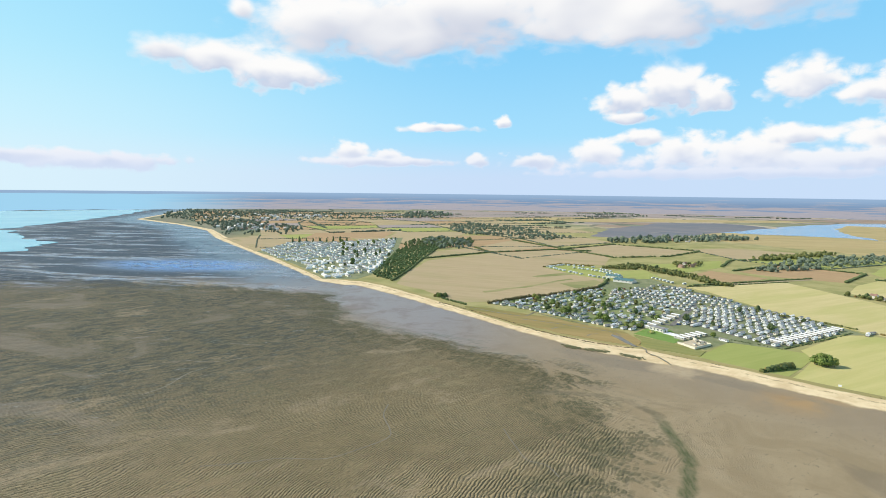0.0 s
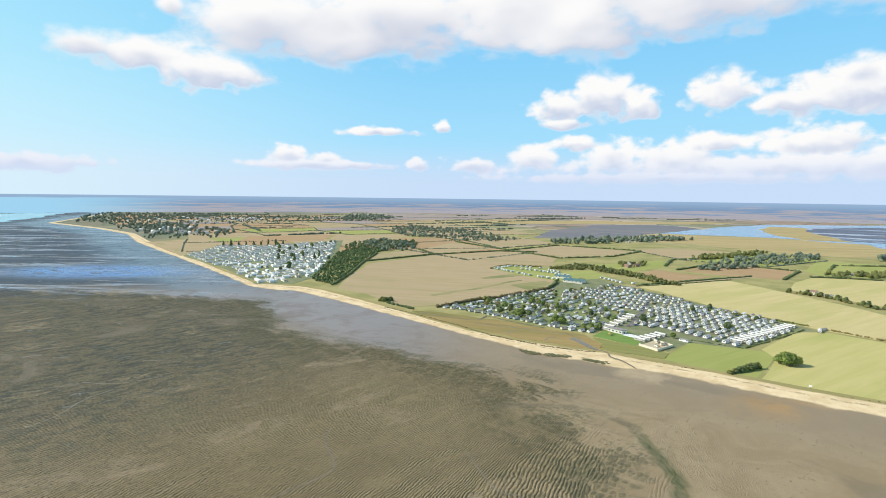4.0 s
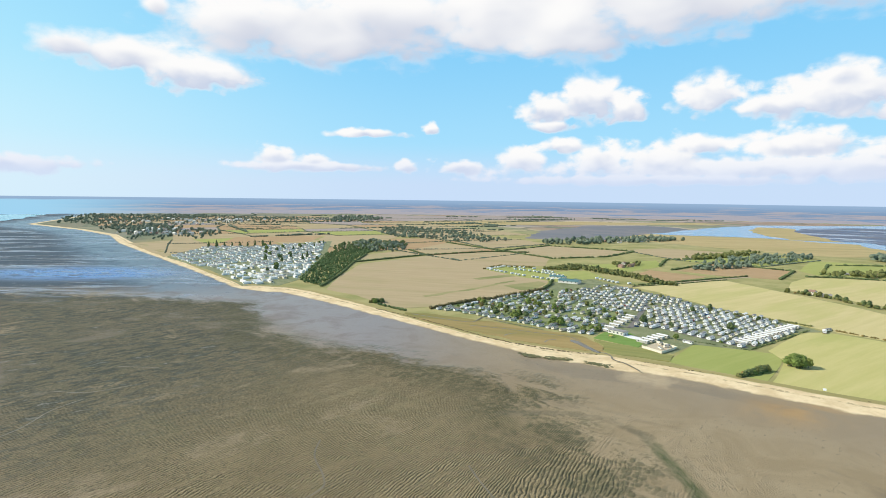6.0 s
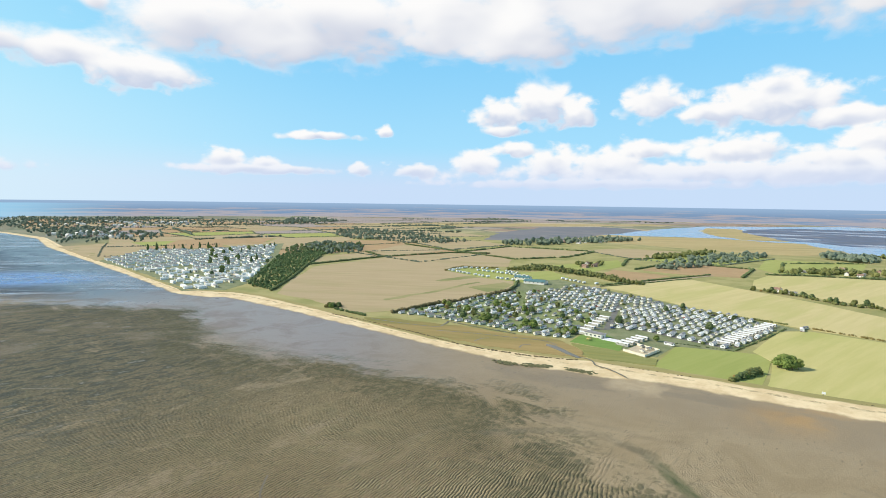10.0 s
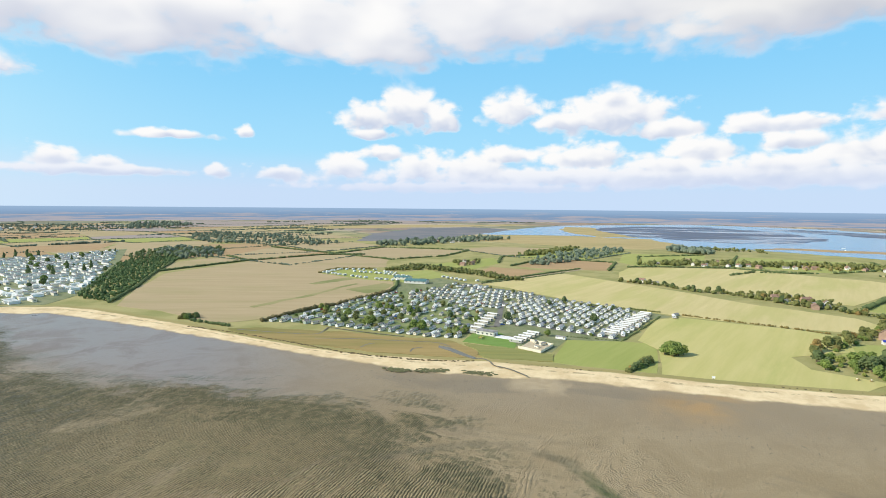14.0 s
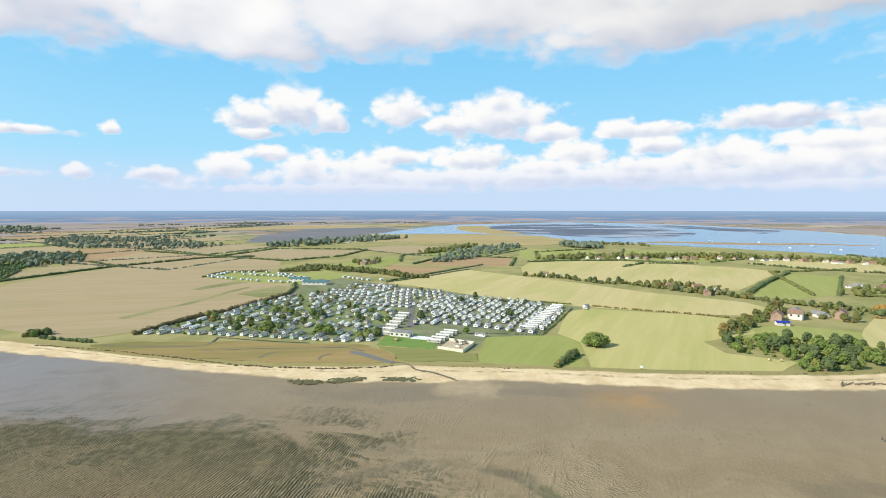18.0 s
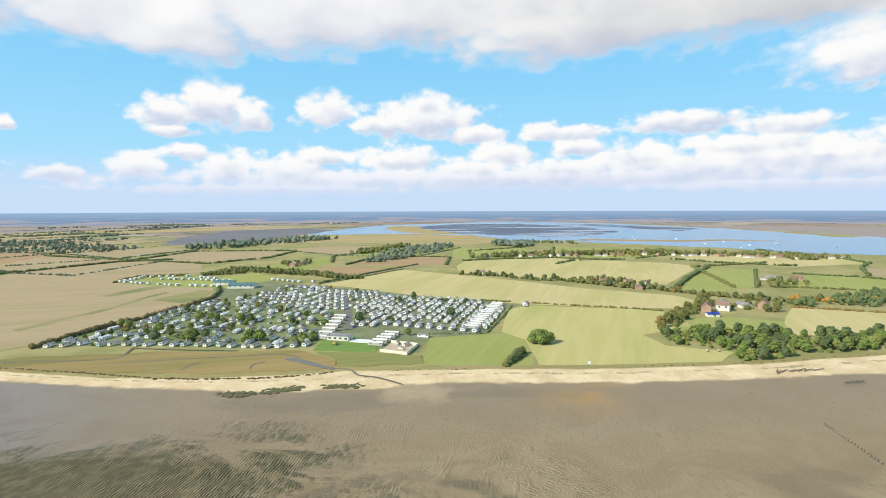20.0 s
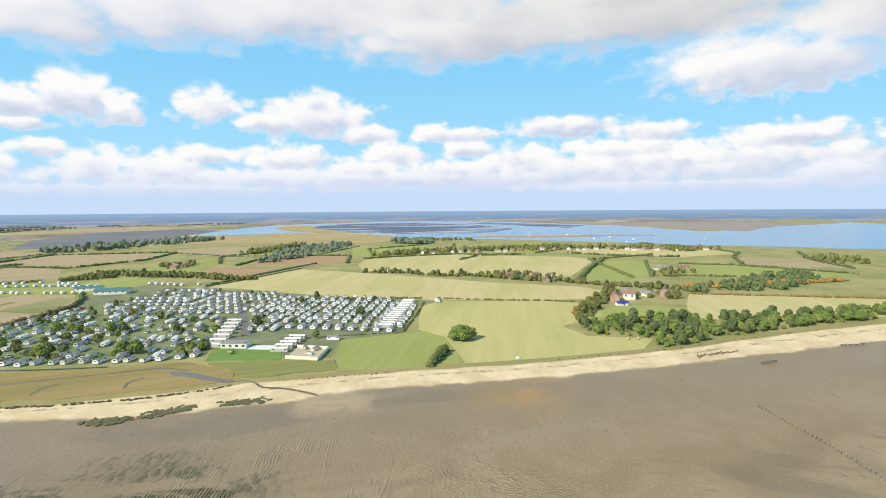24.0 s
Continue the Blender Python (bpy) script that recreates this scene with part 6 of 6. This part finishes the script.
joined_houses([(-1000, 1560), (-760, 1330), (-680, 1500), (-900, 1750)], 30, "pale houses scattered behind the far shore")
joined_houses([(-1350, 2050), (-900, 1950), (-800, 2500), (-1300, 2500)], 40, "pale houses of the far western town")


# ---------------------------------------------------------------- yard, playground and small things
def yard():
    ob = tagged(new("storage_yard"), "sandy walled yard beside the white lodges", "yard")
    corners = [(163, 334), (172, 318), (189, 332), (180, 349)]
    verts = [(x, y, 0.35) for x, y in corners] + [(x, y, -0.1) for x, y in corners]
    pydata("floor_slab", verts, [[0, 1, 2, 3], [0, 4, 5, 1], [1, 5, 6, 2], [2, 6, 7, 3], [3, 7, 4, 0]], CONCRETE, ob)
    for (ax, ay), (bx, by) in zip(corners[:3], corners[1:]):
        d = math.hypot(bx - ax, by - ay)
        wall = part("fence_panel", boxed(0, d, -0.12, 0.12, 0, 1.7), CREAM, ob)
        wall.matrix_basis = Matrix.Translation((ax, ay, 0.3)) @ Matrix.Rotation(math.atan2(by - ay, bx - ax), 4, "Z")
    return ob


yard()
for x, y, a, size in ((183, 336, 0.3, 0.6), (176, 331, 1.8, 0.5), (181, 343, 0.8, 0.55)):
    ob = copy_thing(STATICS[1], Matrix.Translation((x, y, 0.36)) @ Matrix.Rotation(a, 4, "Z"))
    tagged(ob, "small cream cabin inside the sandy yard")
    ob.scale = (size, size, size * 1.1)
ob = copy_thing(STATICS[0], Matrix.Translation((205, 349, 0.1)) @ Matrix.Rotation(ANGLE_V, 4, "Z"))
tagged(ob, "single white caravan beside the green field")
ob = copy_thing(STATICS[3], Matrix.Translation((343, 392, 0.1)) @ Matrix.Rotation(ANGLE_U + 0.3, 4, "Z"))
tagged(ob, "white caravan at the corner of the park")
ob = copy_thing(STATICS[1], Matrix.Translation((350, 398, 0.1)) @ Matrix.Rotation(ANGLE_U - 0.3, 4, "Z"))
tagged(ob, "cream caravan outside the park corner")


def flat_building(x, y, a, length, wide, high, label):
    ob = tagged(new("amenity_block"), label, "building")
    part("wall", boxed(-length / 2, length / 2, -wide / 2, wide / 2, 0, high), RENDERED, ob)
    part("roof", boxed(-length / 2 - 0.3, length / 2 + 0.3, -wide / 2 - 0.3, wide / 2 + 0.3, high, high + 0.3), ROOF_GREY, ob)
    for k in range(4):
        q = -length / 2 + (k + 0.5) * length / 4
        part("window", boxed(q - 0.8, q + 0.8, -wide / 2 - 0.04, -wide / 2 + 0.03, 1.0, 2.1), GLASS, ob)
    part("door", boxed(length / 2 - 0.02, length / 2 + 0.05, -0.5, 0.5, 0, 2.1), TIMBER, ob)
    ob.matrix_basis = Matrix.Translation((x, y, 0.2)) @ Matrix.Rotation(a, 4, "Z")


flat_building(158, 377, ANGLE_V + 3.14, 15, 7, 3.0, "low white amenity block beside the lawn")
pool_cover = tagged(new("paved_terrace"), "pale paved terrace beside the amenity block", "terrace")
part("paving", boxed(-7, 7, -4, 4, 0, 0.35), ROOF_PALE, pool_cover)
part("edging", boxed(-7.2, 7.2, -4.2, -4.0, 0, 0.6), SKIRT, pool_cover)
pool_cover.matrix_basis = Matrix.Translation((167, 364, 0.2)) @ Matrix.Rotation(ANGLE_V, 4, "Z")
frame_ob = tagged(new("climbing_frame"), "yellow climbing frame on the bright lawn", "climbing frame")
for x in (-2.4, 0.0, 2.4):
    for y in (-1.2, 1.2):
        part("post", boxed(x - 0.1, x + 0.1, y - 0.1, y + 0.1, 0, 2.6), TIMBER, frame_ob)
part("platform", boxed(-2.4, 0.2, -1.2, 1.2, 1.2, 1.35), YELLOW, frame_ob)
part("top_bar", boxed(-2.6, 2.6, -0.1, 0.1, 2.5, 2.7), YELLOW, frame_ob)
bm = bmesh.new()
box(bm, 0, 3.2, -0.45, 0.45, -0.08, 0.08)
slide = part("slide", bm, YELLOW, frame_ob)
slide.matrix_basis = Matrix.Translation((2.3, 0, 1.3)) @ Matrix.Rotation(0.4, 4, "Y")
frame_ob.matrix_basis = Matrix.Translation((149, 366, 0.24)) @ Matrix.Rotation(0.8, 4, "Z")


# Strandline plants and grass tufts on the beach, creeks in the saltmarsh.
def tufts(name, line, gap, wide, high, mat, label, category="grass", spread=1.0, base=0.1):
    verts, faces = [], []
    for x, y, a in along(line, gap):
        if rng.random() < 0.3:
            continue
        k = rng.uniform(0.5, 1.3)
        clump(verts, faces, (x + rng.uniform(-wide, wide) * 0.5 * spread, y + rng.uniform(-wide, wide) * 0.5 * spread, base), wide * 0.5 * k, high / wide, rng, 0.3)
    return tagged(pydata(name, verts, faces, mat), label, category, kind="stuff")


STRAND = material("strandline_weed", (0.16, 0.115, 0.05), (0.075, 0.06, 0.03), 2.0, 0.95, 0.5)
TUSSOCK = foliage("shore_grass", (0.17, 0.165, 0.08), (0.10, 0.105, 0.05))
tufts("strandline", [(-60, 468), (-36, 447), (-13, 424), (15, 394), (47, 357), (68, 340), (89, 326), (107, 318), (122, 313)], 0.9, 1.7, 0.8, STRAND, "dark line of dried weed along the beach", "strandline", 0.8, 0.3)
tufts("strandline", [(140, 304), (165, 286), (190, 270)], 1.8, 1.5, 0.7, STRAND, "dark line of dried weed along the beach", "strandline")
tufts("beach_grass", [(250, 227), (285, 206), (320, 186), (360, 168), (400, 148)], 2.2, 1.5, 0.8, STRAND, "dry grass along the low sandy cliff", "grass")
for line in ([(67, 315), (72, 310), (78, 307)], [(84, 306), (92, 303), (99, 301)], [(110, 295), (117, 290), (123, 287)]):
    tufts("cordgrass", line + [(x + 1.5, y + 1.5) for x, y in line[::-1]], 0.3, 2.2, 0.22, TUSSOCK, "dark green cordgrass patch at the foot of the beach", "grass", 2.2, -0.45)
CREEK_WATER = water("creek_water", (0.13, 0.115, 0.08), 0.25)
MUD_CREEK = material("creek_mud", (0.11, 0.085, 0.05), (0.055, 0.045, 0.028), 1.0, 0.35, 0.2)
for line in ([(-22, 445), (11, 424), (34, 413), (42, 424), (46, 434)], [(33, 400), (63, 389), (93, 374), (113, 364), (120, 350)], [(46, 434), (70, 410), (96, 388)], [(60, 365), (66, 372), (72, 374)], [(90, 345), (94, 352), (101, 354)]):
    ribbon("creek", curved(line), 1.2, 0.42, MUD_CREEK, "narrow dark creek winding through saltmarsh", "creek")
sheet("creek_pool", [(113, 355), (118, 350), (121, 340), (124, 328), (127, 318), (124, 317), (119, 328), (115, 341), (111, 350)], 0.44, CREEK_WATER, "shallow brown creek behind the beach", "creek")
ribbon("creek", curved([(126, 318), (130, 316), (132, 309), (131, 301), (136, 293), (139, 284), (141, 275)]), 1.3, 0.32, RUNNEL, "narrow outfall stream across the sand", "creek")

# Greener strips where the drill missed, across the big stubble field.
WEEDY = crop("weedy_stubble", (0.36, 0.325, 0.16), (0.28, 0.27, 0.12), (0.21, 0.23, 0.09), 12, 0.0, 0.9)
sheet("field_strip", [(-14, 548), (53, 612), (104, 676), (107, 668), (52, 600), (-11, 538)], 0.19, WEEDY, "greener weedy strip across the stubble", "field", 0.3, 6, 4)
sheet("field_strip.001", [(50, 688), (93, 728), (127, 742), (120, 718), (58, 676)], 0.19, WEEDY, "greener weedy strip across the stubble", "field", 0.3, 6, 4)
sheet("field_strip.002", [(86, 628), (140, 670), (146, 648), (128, 606), (105, 592)], 0.20, WEEDY, "greener weedy corner of the stubble", "field", 0.3, 6, 4)

# Timber lying at the foot of the low cliff, old groyne posts in the mud.
for k in range(9):
    log = tagged(new("driftwood_log"), "grey driftwood log on the sand", "log", "driftwood below the cliff")
    bm = bmesh.new()
    bmesh.ops.create_cone(bm, cap_ends=True, segments=8, radius1=0.35, radius2=0.22, depth=rng.uniform(4, 8))
    part("stem", bm, TIMBER, log)
    bm = bmesh.new()
    bmesh.ops.create_cone(bm, cap_ends=True, segments=6, radius1=0.14, radius2=0.05, depth=2.0, matrix=Matrix.Translation((0.6, 0, 0.5)) @ Matrix.Rotation(1.0, 4, "Y"))
    part("branch", bm, TIMBER, log)
    log.matrix_basis = Matrix.Translation((308 + k * 2.6 + rng.uniform(-1, 1), 174 - k * 1.2 + rng.uniform(-2, 2), 0.1)) @ Matrix.Rotation(rng.uniform(-0.6, 0.6), 4, "Z") @ Matrix.Rotation(1.5, 4, "Y")
POST = tagged(new("groyne_post"), "weathered groyne post standing in the mud", "post", "posts of the old groyne")
part("stake", boxed(-0.15, 0.15, -0.15, 0.15, -1.3, 0.3), TIMBER, POST)
part("weed_collar", boxed(-0.2, 0.2, -0.2, 0.2, -1.2, -0.4), SKIRT, POST)
for k, (x, y, a) in enumerate(along([(250, 133), (228, 110), (205, 88)], 1.9)):
    m = Matrix.Translation((x + rng.uniform(-0.2, 0.2), y + rng.uniform(-0.2, 0.2), rng.uniform(-0.2, 0.2)))
    if k == 0:
        POST.matrix_basis = m
    else:
        copy_thing(POST, m)
for line in ([(384, 121), (390, 116), (398, 112)], [(316, 146), (326, 141)]):
    tufts("rubble", line, 0.9, 1.4, 0.7, SKIRT, "dark rubble and weed at the foot of the beach", "rubble")
sign = tagged(new("warning_board"), "small white notice board above the beach", "sign")
part("post", boxed(-0.08, 0.08, -0.08, 0.08, 0, 2.0), TIMBER, sign)
part("board", boxed(-0.9, 0.9, -0.12, -0.06, 1.0, 2.4), WHITE, sign)
sign.matrix_basis = Matrix.Translation((239, 240, 0.1)) @ Matrix.Rotation(-0.6, 4, "Z")


# Boats on the estuary.
def make_boat():
    ob = tagged(new("sailing_boat"), "white sailing boat moored on the estuary", "boat", "moored boats")
    bm = bmesh.new()
    rows = ((-4.5, 1.1), (-1.5, 1.5), (2.0, 1.3), (4.8, 0.05))
    top = [(x, w, 1.1) for x, w in rows] + [(x, -w, 1.1) for x, w in rows[::-1]]
    low = [(x * 0.9, w * 0.5, 0.0) for x, w in rows] + [(x * 0.9, -w * 0.5, 0.0) for x, w in rows[::-1]]
    a, b = [bm.verts.new(v) for v in top], [bm.verts.new(v) for v in low]
    bm.faces.new(a)
    bm.faces.new(b[::-1])
    for k in range(8):
        bm.faces.new((a[k], b[k], b[(k + 1) % 8], a[(k + 1) % 8]))
    bmesh.ops.recalc_face_normals(bm, faces=bm.faces)
    part("hull", bm, WHITE, ob)
    part("cabin", boxed(-2.0, 1.6, -0.8, 0.8, 1.1, 1.9, bevel=0.15), WHITE, ob)
    part("mast", boxed(0.6, 0.75, -0.07, 0.07, 1.1, 11.0), ROOF_PALE, ob)
    return ob


boat = make_boat()
spots = [(1190 + rng.uniform(0, 220), 470 + rng.uniform(0, 520), rng.uniform(0, 6.28)) for _ in range(9)]
for k, (x, y, a) in enumerate(spots):
    m = Matrix.Translation((x, y, 0.2)) @ Matrix.Rotation(a, 4, "Z")
    if k == 0:
        boat.matrix_basis = m
    else:
        copy_thing(boat, m)

# Bales near the paddock edge.
for x, y in ((318, 216), (323, 212)):
    bale = tagged(new("straw_bale"), "pale round straw bale on the grass", "bale", "bales on the grass")
    bm = bmesh.new()
    bmesh.ops.create_cone(bm, cap_ends=True, segments=14, radius1=0.7, radius2=0.7, depth=1.2, matrix=Matrix.Rotation(1.5708, 4, "X"))
    part("roll", bm, PALE_MARSH, bale)
    part("wrap", boxed(-0.72, 0.72, -0.1, 0.1, -0.05, 0.72), WHITE, bale)
    bale.matrix_basis = Matrix.Translation((x, y, 0.85)) @ Matrix.Rotation(rng.uniform(0, 3), 4, "Z")
